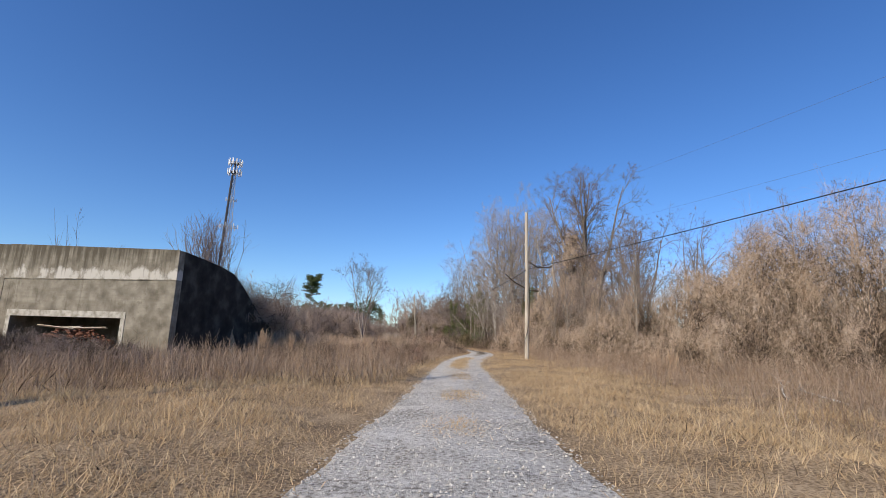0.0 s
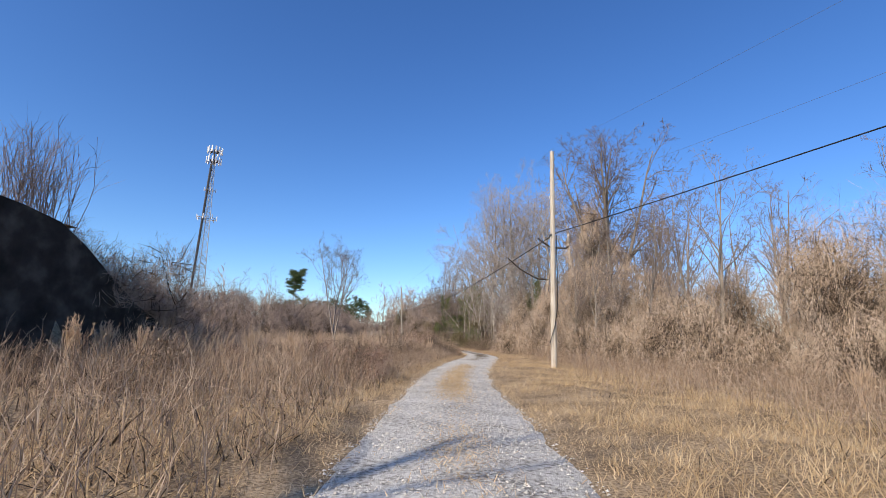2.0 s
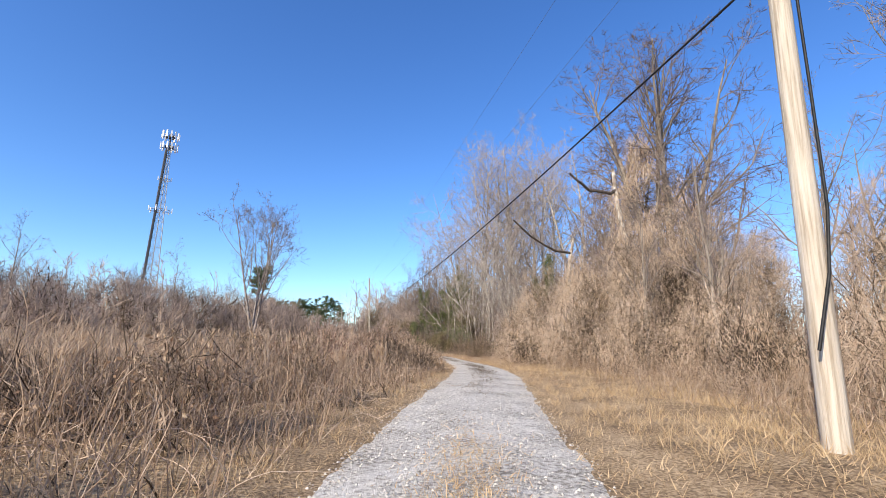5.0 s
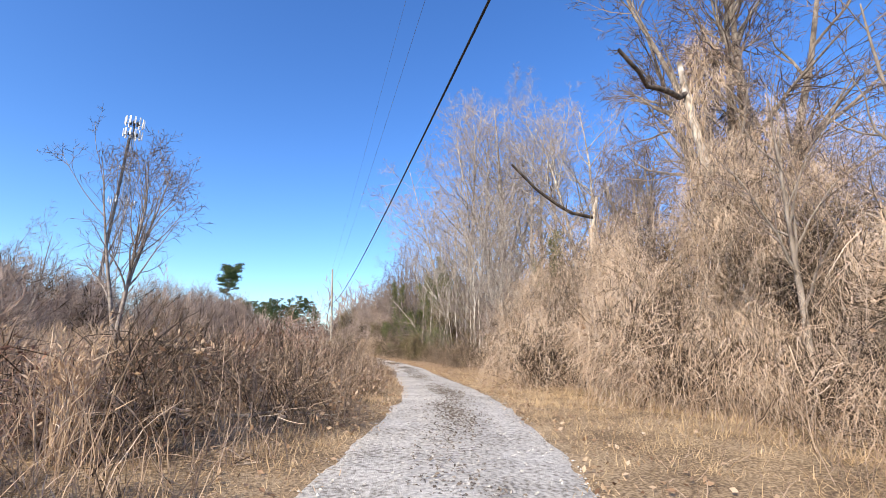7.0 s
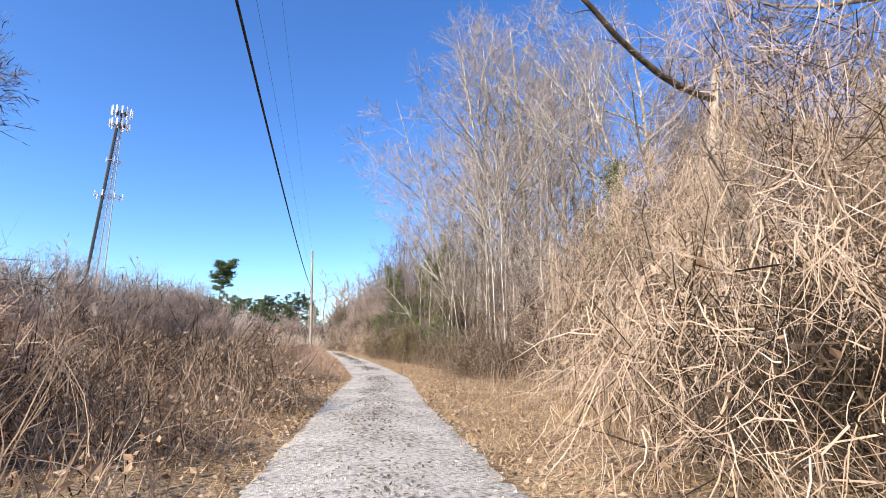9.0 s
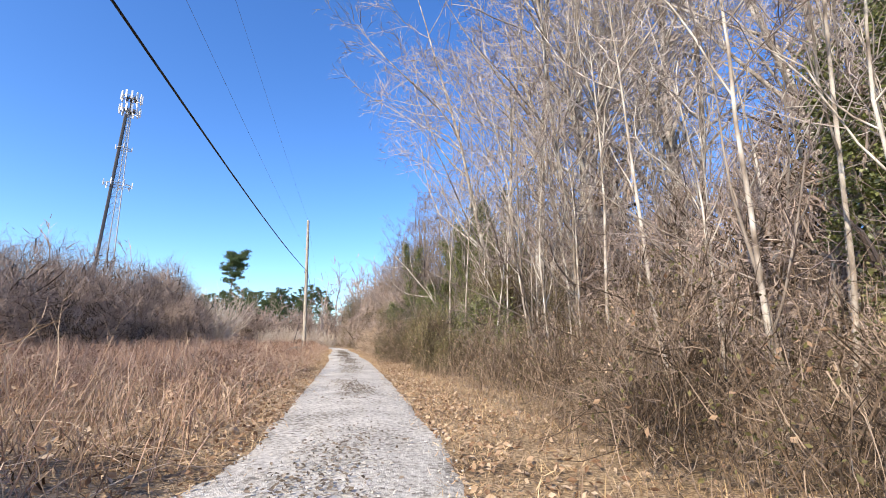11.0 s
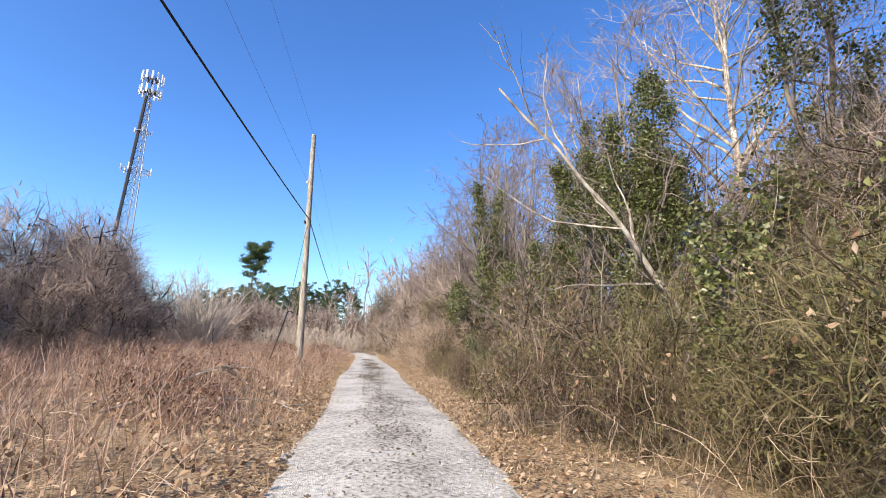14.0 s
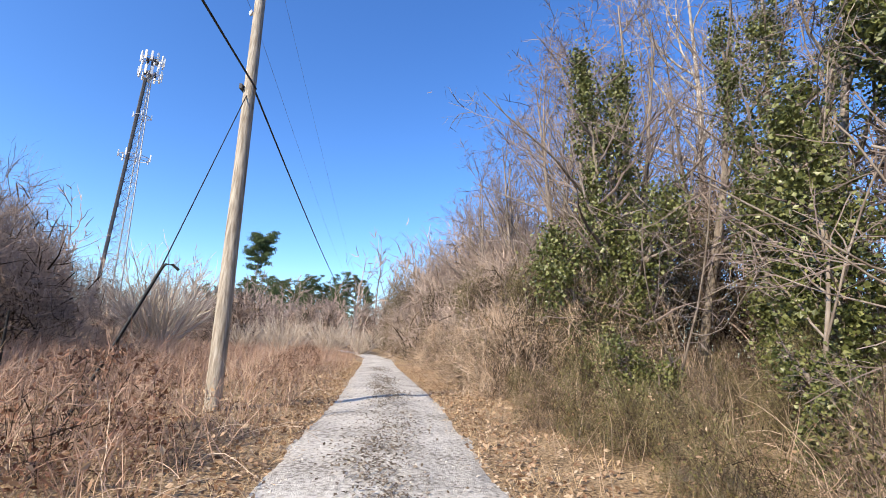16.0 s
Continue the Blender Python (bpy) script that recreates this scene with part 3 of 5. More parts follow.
hung("overhead_cable", on_pole(POLE_D, TOP_D, 0.74), on_pole(POLE_A, TOP_A, 0.61, (0.2, 0, 0)), 0.35, 0.024, CABLE, "thick black cable strung between two poles", "cable")
hung("overhead_cable", on_pole(POLE_A, TOP_A, 0.61, (0.2, 0, 0)), on_pole(POLE_B, TOP_B, 0.6, (0.15, 0, 0)), 1.3, 0.024, CABLE, "thick black cable crossing above the lane", "cable")
hung("overhead_cable", on_pole(POLE_B, TOP_B, 0.6, (0.1, 0, 0)), on_pole(POLE_C, TOP_C, 0.6), 1.4, 0.024, CABLE, "black cable running on to the far pole", "cable")
for fa, dx in ((1.0, -0.05), (0.77, -0.17)):
    hung("overhead_wire", on_pole(POLE_A, TOP_A, fa, (dx, 0, 0.15)), on_pole(POLE_B, TOP_B, fa, (dx, 0, 0.15)), 0.7, 0.0045, WIRE, "thin grey electric wire high over the field", "wire")
    hung("overhead_wire", on_pole(POLE_B, TOP_B, fa, (dx, 0, 0.15)), on_pole(POLE_C, TOP_C, fa, (dx, 0, 0.15)), 1.0, 0.0045, WIRE, "thin grey electric wire to the far pole", "wire")
    hung("overhead_wire", on_pole(POLE_D, TOP_D, fa, (dx, 0, 0.15)), on_pole(POLE_A, TOP_A, fa, (dx, 0, 0.15)), 0.7, 0.0045, WIRE, "thin grey electric wire between two poles", "wire")
GUY = np.array([-3.2, 109.7, 0.0])
guy = thing("guy_wire", "dark guy wire with a black guard beside the pole", "guy wire", GUY)
gt, gb = np.array([0.2, 1.3, 2.45]), on_pole(POLE_B, TOP_B, 0.6) - GUY
f = np.linspace(0, 1, 8)[:, None]
low, high = gt * f + np.array([0, 0, -0.12]) * f * (1 - f), gt * (1 - f) + gb * f
part("strand", Shape().tubes(np.r_[low, high[1:]][None], np.full((1, 15), 0.011), 5), CABLE, guy, smooth=True)
gl = low[:] + np.array([0.02, 0, 0.02])
hook = np.array([gl[-1] + [0.05, 0, 0.05], gl[-1] + [0.15, 0.02, 0.05], gl[-1] + [0.25, 0.04, -0.03]])
part("guard", Shape().tubes(np.r_[gl, hook][None], np.r_[np.full(8, 0.026), np.full(3, 0.022)][None], 7), CABLE, guy, "black plastic guard with a bent end", smooth=True)
stake = part("iron_stake", Shape().tubes(np.array([[[0, 0, -0.2], [0.03, 0, 0.7], [-0.02, 0.02, 1.6]]]), np.array([[0.03, 0.028, 0.02]]), 6), CABLE, smooth=True)
tagged(stake, "thin dark stake standing in the dry grass", "stake").location = (-6.7, 112.4, 0.1)
drop = part("loose_cable", Shape().tubes(np.array([[[0.16, -0.13, 7.2], [0.19, -0.12, 5], [0.17, -0.15, 3.2], [0.02, -0.2, 2.3], [-0.28, -0.22, 1.3]]]), np.full((1, 5), 0.022), 5), CABLE, smooth=True)
tagged(drop, "black cable end hanging down the pole", "cable").location = POLE_A


# ---- cell tower ----
def cell_tower(at, h=88.0):
    ob = thing("cell_tower", "tall lattice cell tower with white antennas on top", "cell tower", at)
    leg = lambda n, z: np.array([math.cos(2.1 + n * 2.0944), math.sin(2.1 + n * 2.0944), 0]) * (3.1 * (1 - z / h) + 0.7) + np.array([0, 0, z])
    zs = np.linspace(0, h, 23)
    for n in range(3):
        p = np.array([[leg(n, z) for z in (0, h / 2, h)]])
        part("leg", Shape().tubes(p, np.array([[0.28, 0.2, 0.14]]), 8), STEEL, ob, smooth=True)
    for n in range(3):
        s = Shape()
        for a, b in zip(zs[:-1], zs[1:]):
            s.tubes(np.array([[leg(n, a), leg((n + 1) % 3, b)], [leg((n + 1) % 3, a), leg(n, b)], [leg(n, b), leg((n + 1) % 3, b)]]), np.full((3, 2), 0.07), 4)
        part("bracing", s, STEEL, ob)
    lad = Shape()
    for n in (1,):
        d = leg(n, 0) / np.linalg.norm(leg(n, 0)) * 0.35
        lad.tubes(np.array([[leg(n, 0) + d, leg(n, h / 2) + d, leg(n, h - 3) + d]]), np.full((1, 3), 0.55), 6)
    part("cable_run", lad, DARK_STEEL, ob, "dark bundle of cables up one leg")

    def ring(z, rad, count, tall, wide, w0=0.0):
        t = np.linspace(0, 2 * np.pi, 25)
        part("platform", Shape().tubes(np.array([np.c_[np.cos(t) * rad, np.sin(t) * rad, np.full(25, z)]]), np.full((1, 25), 0.12), 5), STEEL, ob)
        arms = np.array([[[math.cos(a) * 0.5, math.sin(a) * 0.5, z], [math.cos(a) * rad, math.sin(a) * rad, z]] for a in np.arange(6) * 1.047])
        part("arms", Shape().tubes(arms, np.full((6, 2), 0.1), 4), STEEL, ob)
        for c in range(count):
            a = w0 + c * 2 * math.pi / count
            m = pose(math.cos(a) * (rad + 0.2), math.sin(a) * (rad + 0.2), z + 0.3, 0, 0, math.degrees(a))
            part("antenna", Shape().box((-0.14, -wide / 2, -tall / 2), (0.2, wide / 2, tall / 2), m), WHITE, ob)

    ring(h + 4.2, 3.3, 12, 3.2, 0.62)
    ring(h - 1.2, 3.3, 12, 3.0, 0.62, 0.2)
    ring(h * 0.81, 2.4, 4, 1.8, 0.3, 0.5)
    ring(h * 0.645, 4.4, 7, 2.4, 0.35, 0.3)
    p = np.array([[[0, 0, h - 2], [0, 0, h + 5.5]]])
    part("mast", Shape().tubes(p, np.full((1, 2), 0.3), 8), DARK_STEEL, ob)
    for c in range(14):
        a = c * 0.449
        part("radio_unit", Shape().box((-0.3, -0.3, -0.5), (0.3, 0.3, 0.5), pose(math.cos(a) * 1.6, math.sin(a) * 1.6, h - 1 + 5 * (c % 2), 0, 0, c * 26)), DARK_STEEL, ob)
    return ob


cell_tower((-107.9, 248.5, 0))


# ---- thickets ----
def thicket(rng, rx, ry, h, strands, material, label, name="vine_thicket", hang=0.6, reach=1.9, width=0.0075, green=0, spikes=0.5, core=0.45, category="thicket", lumps=7, dead=0, matted=14, k_line=5):
    """A mass of stems over rounded humps, fullest towards its local +x: strands draped down its flanks (hang) and stems rising from within."""
    root = thing(name, label, category)
    m = lumps
    c = np.c_[rng.uniform(-0.6, 0.6, m) * rx, rng.uniform(-0.65, 0.65, m) * ry, rng.uniform(0.12, 0.6, m) * h]
    rad = np.c_[rng.uniform(0.34, 0.62, m) * rx, rng.uniform(0.34, 0.62, m) * ry, rng.uniform(0.26, 0.42, m) * h]
    c[:3, 2] = h * np.array([0.12, 0.2, 0.16])
    c[3, 2] = h * 0.66

    def on(n, deep=0.8):
        """Points on the outer skin of the humps, and the way out."""
        got, ways, left = [], [], n
        while left > 0:
            q = rng.integers(0, m, 3 * left + 20)
            d = unit(rng.normal(size=(len(q), 3)) + np.array([0.7, 0, 0.25]))
            p = c[q] + d * rad[q] * rng.uniform(deep, 1.08, (len(q), 1))
            inside = (((p[:, None] - c[None]) / rad[None]) ** 2).sum(2)
            inside[np.arange(len(q)), q] = 9
            ok = (inside.min(1) > 0.75) & (p[:, 2] > 0.1)
            got.append(p[ok][:left])
            ways.append(d[ok][:left])
            left -= len(got[-1])
        return np.concatenate(got), np.concatenate(ways)

    sh = Shape()
    size = max(rx, ry)
    n_down = int(strands * hang)
    for n, down in ((n_down, True), (strands - n_down, False)):
        if n < 12:
            continue
        k = n // 13 + 1
        s, out = on(k, 0.8 if down else core)
        if down:
            way = np.array([0, 0, -1.0]) + out * np.array([0.28, 0.28, 0.05]) + rng.normal(size=(k, 3)) * 0.34
        else:
            way = np.array([0, 0, 0.75]) + out * np.array([0.75, 0.75, 0.3]) + rng.normal(size=(k, 3)) * 0.45
            if hang > 0.4:
                way = np.cross(out, rng.normal(size=(k, 3))) + out * 0.35
            s = s - unit(way) * rng.uniform(0.1, 0.7, (k, 1)) * reach * 0.7
        who = np.sort(rng.integers(0, k, n))
        s = s[who] + rng.normal(size=(n, 3)) * np.array([0.13, 0.13, 0.22]) * min(1, size / 2.5)
        out = out[who]
        s[:, 2] = np.maximum(s[:, 2], 0.05)
        way = unit(unit(way[who]) + rng.normal(size=(n, 3)) * (0.24 if down else 0.3))
        ln = rng.uniform(0.25, 1.0, n) ** 1.2 * reach * np.where(down, 1.15, 0.9) * rng.uniform(0.5, 1.2, k)[who]
        p = lines(rng, s, way, ln, k_line, 0.36 if hang > 0.4 and not down else 0.28 if down else 0.22, -0.05 if down else -0.06)
        p[:, :, 2] = np.maximum(p[:, :, 2], 0.02)
        sh.ribbons(p, taper(p, width * rng.uniform(0.35, 1.55, n) ** 1.5, width * 0.3), np.cross(way, out + rng.normal(size=(n, 3)) * 0.45))
        pick = rng.uniform(size=n) < 0.45
        q, _ = fork(rng, p[pick], taper(p[pick], np.full(pick.sum(), 0.01), 0.005), 2, 0.15, 1.0, (25, 70), 0.3, 3, 0.25, -0.04)
        sh.ribbons(q, taper(q, np.full(len(q), width * 0.6), width * 0.25), rng.normal(size=(len(q), 3)))
    k = int(strands * 0.012)
    s, out = on(k)
    q = lines(rng, s, out * 0.7 + rng.normal(size=(k, 3)) * 0.5 + np.array([0, 0, 0.5]), rng.uniform(0.5, 1.2, k) * min(reach, 1.8), 8, 0.12, -0.14)
    q[:, :, 2] = np.maximum(q[:, :, 2], 0.03)
    sh.tubes(q, taper(q, np.minimum(width, 0.009) * rng.uniform(0.5, 1.2, k), 0.002), 4)
    tagged(part("tangle", sh, material, root), kind="stuff")
    if spikes:
        up, thin = Shape(), max(0.006, width * 0.8)
        k = int(spikes * 150)
        q = rng.choice(np.argsort(c[:, 2] + rad[:, 2])[-4:], k)
        s = c[q] + unit(rng.normal(size=(k, 3)) + np.array([0, 0, 1.2])) * rad[q] * 0.85
        q = lines(rng, s, rng.normal(size=(k, 3)) * 0.35 + np.array([0, 0, 1.0]), rng.uniform(0.4, 1.7, k) * min(1, h / 5), 5, 0.16, 0.0)
        up.ribbons(q, taper(q, np.full(k, thin), thin * 0.5), rng.normal(size=(k, 3)))
        q2, _ = fork(rng, q, taper(q, np.full(k, 0.01), 0.005), 5, 0.15, 1, (20, 55), 0.5, 4, 0.2, 0.02)
        up.ribbons(q2, taper(q2, np.full(len(q2), thin * 0.65), thin * 0.35), rng.normal(size=(len(q2), 3)))
        tagged(part("shoot_spray", up, TWIG if material is not OLIVE else OLIVE, root), kind="stuff")
    # matted: how many dark inner stems paint shade into the hollows
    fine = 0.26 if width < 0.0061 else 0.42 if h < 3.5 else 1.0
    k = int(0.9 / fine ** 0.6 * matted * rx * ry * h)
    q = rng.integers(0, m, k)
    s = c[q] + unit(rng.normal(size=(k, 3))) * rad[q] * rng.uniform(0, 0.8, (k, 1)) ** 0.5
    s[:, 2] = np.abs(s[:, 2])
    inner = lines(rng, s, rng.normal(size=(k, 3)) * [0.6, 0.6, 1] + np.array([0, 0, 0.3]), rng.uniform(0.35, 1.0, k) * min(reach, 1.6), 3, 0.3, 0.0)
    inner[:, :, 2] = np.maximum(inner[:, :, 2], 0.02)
    tagged(part("matted_growth", Shape().ribbons(inner, taper(inner, rng.uniform(0.018, 0.05, k) * fine, 0.014 * fine), rng.normal(size=(k, 3))), SHADE_STEM, root, "dark matted dead stems inside"), kind="stuff")
    if green:
        s, out = on(green, 0.6)
        tagged(part("foliage", Shape().leaves(s, rng.uniform(0.02, 0.045, green), rng, aspect=0.6), OLIVE_LEAF, root, "small olive-green leaves"), kind="stuff")
    if dead:
        s, out = on(dead)
        tagged(part("withered_foliage", Shape().leaves(s, rng.uniform(0.03, 0.06, dead), rng), RUST_LEAF if material is RED_WEED else DEAD_LEAF, root, "withered clinging leaves"), kind="stuff")
    return root


def set_at(ob, x, y, rz=0.0, z=None, scale=1.0):
    m = pose(x, y, float(ground_z(x, y)) - 0.05 if z is None else z, 0, 0, rz)
    ob.matrix_world = m @ Matrix.Scale(scale, 4)
    return ob


def put(kinds, spots, rng, lo=0.9, hi=1.15, group="", face=None):
    """Copies of the kinds in turn at the spots (x, y[, scale]); the first of each kind is used itself. face: the way the full side turns, or any way."""
    used = {k.name for k in kinds if k.get('placed')}
    for i, sp in enumerate(spots):
        x, y = sp[:2]
        sc = (sp[2] if len(sp) > 2 else 1.0) * rng.uniform(lo, hi)
        k = kinds[i % len(kinds)]
        m = pose(x, y, float(ground_z(x, y)) - 0.05, 0, 0, rng.uniform(0, 360) if face is None else face + rng.uniform(-45, 45))
        if k.name in used:
            ob = copy_thing(k, m)
            ob.matrix_basis = m @ Matrix.Scale(sc, 4)
        else:
            used.add(k.name)
            k['placed'] = 1
            k.matrix_basis = m @ Matrix.Scale(sc, 4)
            ob = k
        if group:
            tagged(ob, group=group)


rng = np.random.default_rng(11)
V_TALL = [thicket(rng, 3.6, 3.6, 9.5, 7600, VINE, "tall mass of dry tan vines smothering trees", hang=0.6, width=0.0046, reach=2.0, lumps=13, spikes=0.35, dead=150, matted=40, k_line=6) for _ in range(4)]
V_LOW = [thicket(rng, 3.0, 3.0, 3.6, 5000, VINE, "low mound of tangled dry vines and canes", hang=0.45, reach=1.2, width=0.0038, dead=120, matted=40, lumps=9, spikes=0.3) for _ in range(4)]
put(V_TALL, [(19.6, 27.6, 1.0), (21.8, 27, 1.15), (17.2, 59, 1.0), (18.8, 31.5, 0.92), (23.4, 24.6, 1.15), (17.5, 38, 0.62), (17.5, 45, 0.7), (22.5, 48, 0.8), (16.3, 53, 0.66), (20, 61.5, 1.1), (23, 60, 1.15), (25.5, 65, 1.1), (14.7, 67.0, 0.82), (16.8, 71, 0.72), (19, 70, 0.75), (13.0, 64.8, 0.66), (14.3, 61.0, 0.7), (12.6, 69.6, 0.58)], rng, 0.92, 1.1, group="vine-smothered trees by the lane", face=205)
column = thicket(rng, 2.7, 2.7, 18.5, 6500, VINE, "tall column of dry vines climbing a great tree", hang=0.85, width=0.011, reach=3.2, lumps=15, spikes=0.6, matted=14)
set_at(column, 21.6, 65.0, 205)
V_FAR = [thicket(rng, 3.6, 3.6, 9.5, 5000, VINE, "vine-smothered trees further back", hang=0.7, reach=2.2, width=0.0095, lumps=11, spikes=0.3, matted=16) for _ in range(2)]
put(V_FAR, [(22, 36, 0.75), (28, 42, 0.8), (28, 55, 0.85), (27, 16, 0.9), (31, 30, 0.85), (33, 48, 0.95)], rng, group="vine-smothered trees further back", face=205)
put(V_LOW, [(15.5, 26), (20, 18), (24, 10), (14, 32.5), (13.6, 39, 0.9), (13.3, 45), (13.2, 51), (12.2, 56.5), (11.9, 61.5), (12.2, 67, 1.1), (13.8, 72.3, 0.85), (15.8, 75.5, 0.8), (18.5, 77, 1.1), (18.5, 23), (16, 70, 1.4)], rng, group="vine mounds by the lane", face=205)
B_TALL = [thicket(rng, 3.6, 3.6, 7.0, 3200, BRUSH, "grey-brown leafless brush with fine stems", name="brush_thicket", hang=0.12, reach=2.4, width=0.012, spikes=1.3, matted=9, lumps=9) for _ in range(4)]
put(B_TALL, [(-27, 60, 0.7), (-20, 66, 0.62), (-25, 71, 0.8), (-20, 79, 0.8), (-26, 84, 1.0), (-20, 88), (-24, 94, 1.15), (-18.5, 97), (-22, 104, 1.15), (-17.5, 106, 1.15), (-20, 113, 1.25), (-18.2, 118, 1.1), (-22, 123, 1.3), (-23.5, 129, 1.1), (-28, 134, 1.2), (-31, 139, 1.1), (-13.2, 100, 0.78), (-13.8, 106, 0.75), (-12.8, 112.5, 0.62), (-15, 94.5, 0.85), (-15.5, 101.5, 0.9), (-16.5, 89, 0.8), (-16.8, 117, 1.0), (-18.8, 123, 0.9)], rng, group="brush behind the field", face=-30)
B_FAR = [thicket(rng, 3.6, 3.6, 7.0, 1500, BRUSH, "distant grey-brown leafless brush thicket", name="brush_thicket", hang=0.1, reach=2.2, width=0.03, spikes=0.8, matted=11) for _ in range(2)]
put(B_FAR, [(-35, 65, 0.8), (-36, 80), (-34, 98, 1.2), (-36, 115, 1.2), (-18, 146, 0.8), (-13, 153, 0.75), (-22, 158, 0.9), (-30, 150, 1.0), (-16, 163, 0.8), (-38, 140, 1.0), (-46, 128, 1.0), (-52, 150, 1.0), (-40, 160, 0.9), (-48, 104, 1.1), (-55, 84, 1.5), (-23, 168, 0.75), (-33, 168, 0.9), (-6.5, 172, 1.1), (-10, 180, 1.0), (-3, 178, 1.4), (-15, 188, 1.0), (-22, 192, 0.95), (-8, 190, 1.3), (-28, 184, 0.95), (-36, 190, 0.95), (-44, 186, 0.95), (-18, 178, 0.85), (0, 186, 1.6)], rng, group="brush behind the field", face=-30)
B_LOW = [thicket(rng, 2.2, 2.2, 2.4, 1500, BRUSH, "dark leafless scrub on the shaded bank", name="bank_scrub", hang=0.1, reach=1.3, spikes=0.6) for _ in range(2)]
# the five clumps from (-20, 14) stand unseen, added to shade the bunker's foreground
put(B_LOW, [(-10.6, 38, 0.6), (-11.8, 40.5, 0.55), (-9.8, 36.5, 0.6), (-13.5, 42.5, 0.5), (-12.6, 38.5, 0.6), (-16, 44, 0.5), (-9.3, 41, 0.6), (-19, 45.5, 0.5), (-10.2, 34, 0.6), (-14.5, 40, 0.6), (-20, 14, 1.7), (-22.5, 15.5, 2.0), (-25, 17.5, 2.2), (-18, 12.3, 1.3), (-24, 13, 2.2), (-16.2, 23.3, 0.42), (-18.2, 23.6, 0.5), (-20.3, 23.9, 0.5), (-15.0, 22.2, 0.35), (-22.4, 24.3, 0.5), (-17.2, 22.2, 0.38), (-12.2, 19.6, 0.36), (-13.6, 20.6, 0.42), (-11.0, 18.7, 0.3), (-15, 20.6, 0.4), (-12.8, 18.4, 0.3), (-16.4, 20.2, 0.42), (-10.2, 20.2, 0.26), (-7.5, 14.2, 0.28), (-9, 15.5, 0.33), (-8.2, 17, 0.33), (-10.5, 16.8, 0.38), (-6.2, 16.2, 0.25), (-11.5, 15, 0.4), (-13, 17, 0.42), (-14.5, 18.4, 0.42), (-13.0, 34.6, 0.45), (-11.7, 36.2, 0.5), (-14.8, 36, 0.5), (-13.5, 37.4, 0.5), (-17, 35.3, 0.45), (-14.2, 33.4, 0.4), (-15.8, 34.2, 0.4), (-11.2, 34.6, 0.4), (-18.8, 37, 0.5), (-12.4, 33.2, 0.35), (-12.6, 35.6, 0.8), (-12.3, 37.5, 0.8), (-11.2, 39.4, 0.8), (-10, 37.2, 0.65), (-8.8, 38.8, 0.6), (-14.1, 31.4, 0.3), (-13.8, 32.6, 0.4), (-13.4, 34, 0.45), (-13.3, 33.6, 0.9), (-12.4, 35.2, 1.2), (-11.2, 36.9, 1.1), (-13.9, 35.8, 1.3)], rng, group="scrub on the bank", face=-30)
rb = np.random.default_rng(77)
L_LOW = [thicket(rb, 2.0, 2.0, 1.5, 1050, RED_WEED, "brown tangle of dead brambles in the field", name="bramble_mound", hang=0.15, reach=1.1, width=0.006, spikes=0.15, dead=700, matted=28) for _ in range(3)]
# bramble heaps whose near-black colour holds the shade lying before the bunker
heaps = [thicket(rb, 2.0, 2.0, 1.7, 900, SHADE_STEM, "blackened heap of dead brambles before the bunker", name="bramble_heap", hang=0.15, reach=1.2, width=0.008, spikes=0.3, matted=40) for _ in range(2)]
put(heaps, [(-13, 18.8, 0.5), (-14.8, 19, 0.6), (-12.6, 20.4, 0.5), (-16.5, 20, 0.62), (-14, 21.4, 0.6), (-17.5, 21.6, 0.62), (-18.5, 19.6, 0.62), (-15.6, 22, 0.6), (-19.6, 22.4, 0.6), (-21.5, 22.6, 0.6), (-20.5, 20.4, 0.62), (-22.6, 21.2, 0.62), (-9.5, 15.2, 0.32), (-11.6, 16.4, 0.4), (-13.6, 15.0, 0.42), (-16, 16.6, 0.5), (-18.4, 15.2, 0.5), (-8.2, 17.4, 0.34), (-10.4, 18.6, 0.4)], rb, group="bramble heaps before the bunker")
spots = []
for yy in np.arange(25, 132, 3.5):
    for off in (2.6, 5.6, 9.0):
        if rb.uniform() < 0.8:
            spots.append((float(road_x(yy) - road_half(yy) - off * rb.uniform(0.9, 1.15) + 0.3), yy + rb.uniform(-1.2, 1.2), rb.uniform(0.6, 1.0) * ((0.95 if 44 < yy < 78 else 0.75) if off < 3 else 0.8 if yy < 46 else 1.15 if yy < 78 else 0.8)))
near_mounds = [thicket(rb, 2.0, 2.0, 1.6, 1300, mat_m, "grey-tan tangle of dead weeds and briars in the field", name="bramble_mound", hang=0.15, reach=1.2, width=0.006, spikes=0.25, dead=380, matted=60) for mat_m in (WEED, BROWN_BRUSH, RED_WEED)]
put(near_mounds, [s for s in spots if (s[1] > 46 or s[0] > -9) and s[1] < 76], rb, group="bramble mounds in the field", face=-30)
put(L_LOW, [s for s in spots if math.hypot(s[0] + 2.9, s[1] - 113) > 2 and s[1] >= 76], rb, group="bramble mounds in the field", face=-30)
O_TALL = [thicket(rng, 2.9, 3.1, 6.2, 3400, mat_o, "olive-brown thicket of twiggy evergreen shrubs", name="olive_thicket", hang=0.25, reach=1.7, spikes=0.8, green=g, matted=45, width=0.0044) for mat_o, g in ((OLIVE, 6000), (BRUSH, 2500), (OLIVE, 5000), (VINE, 1500))]
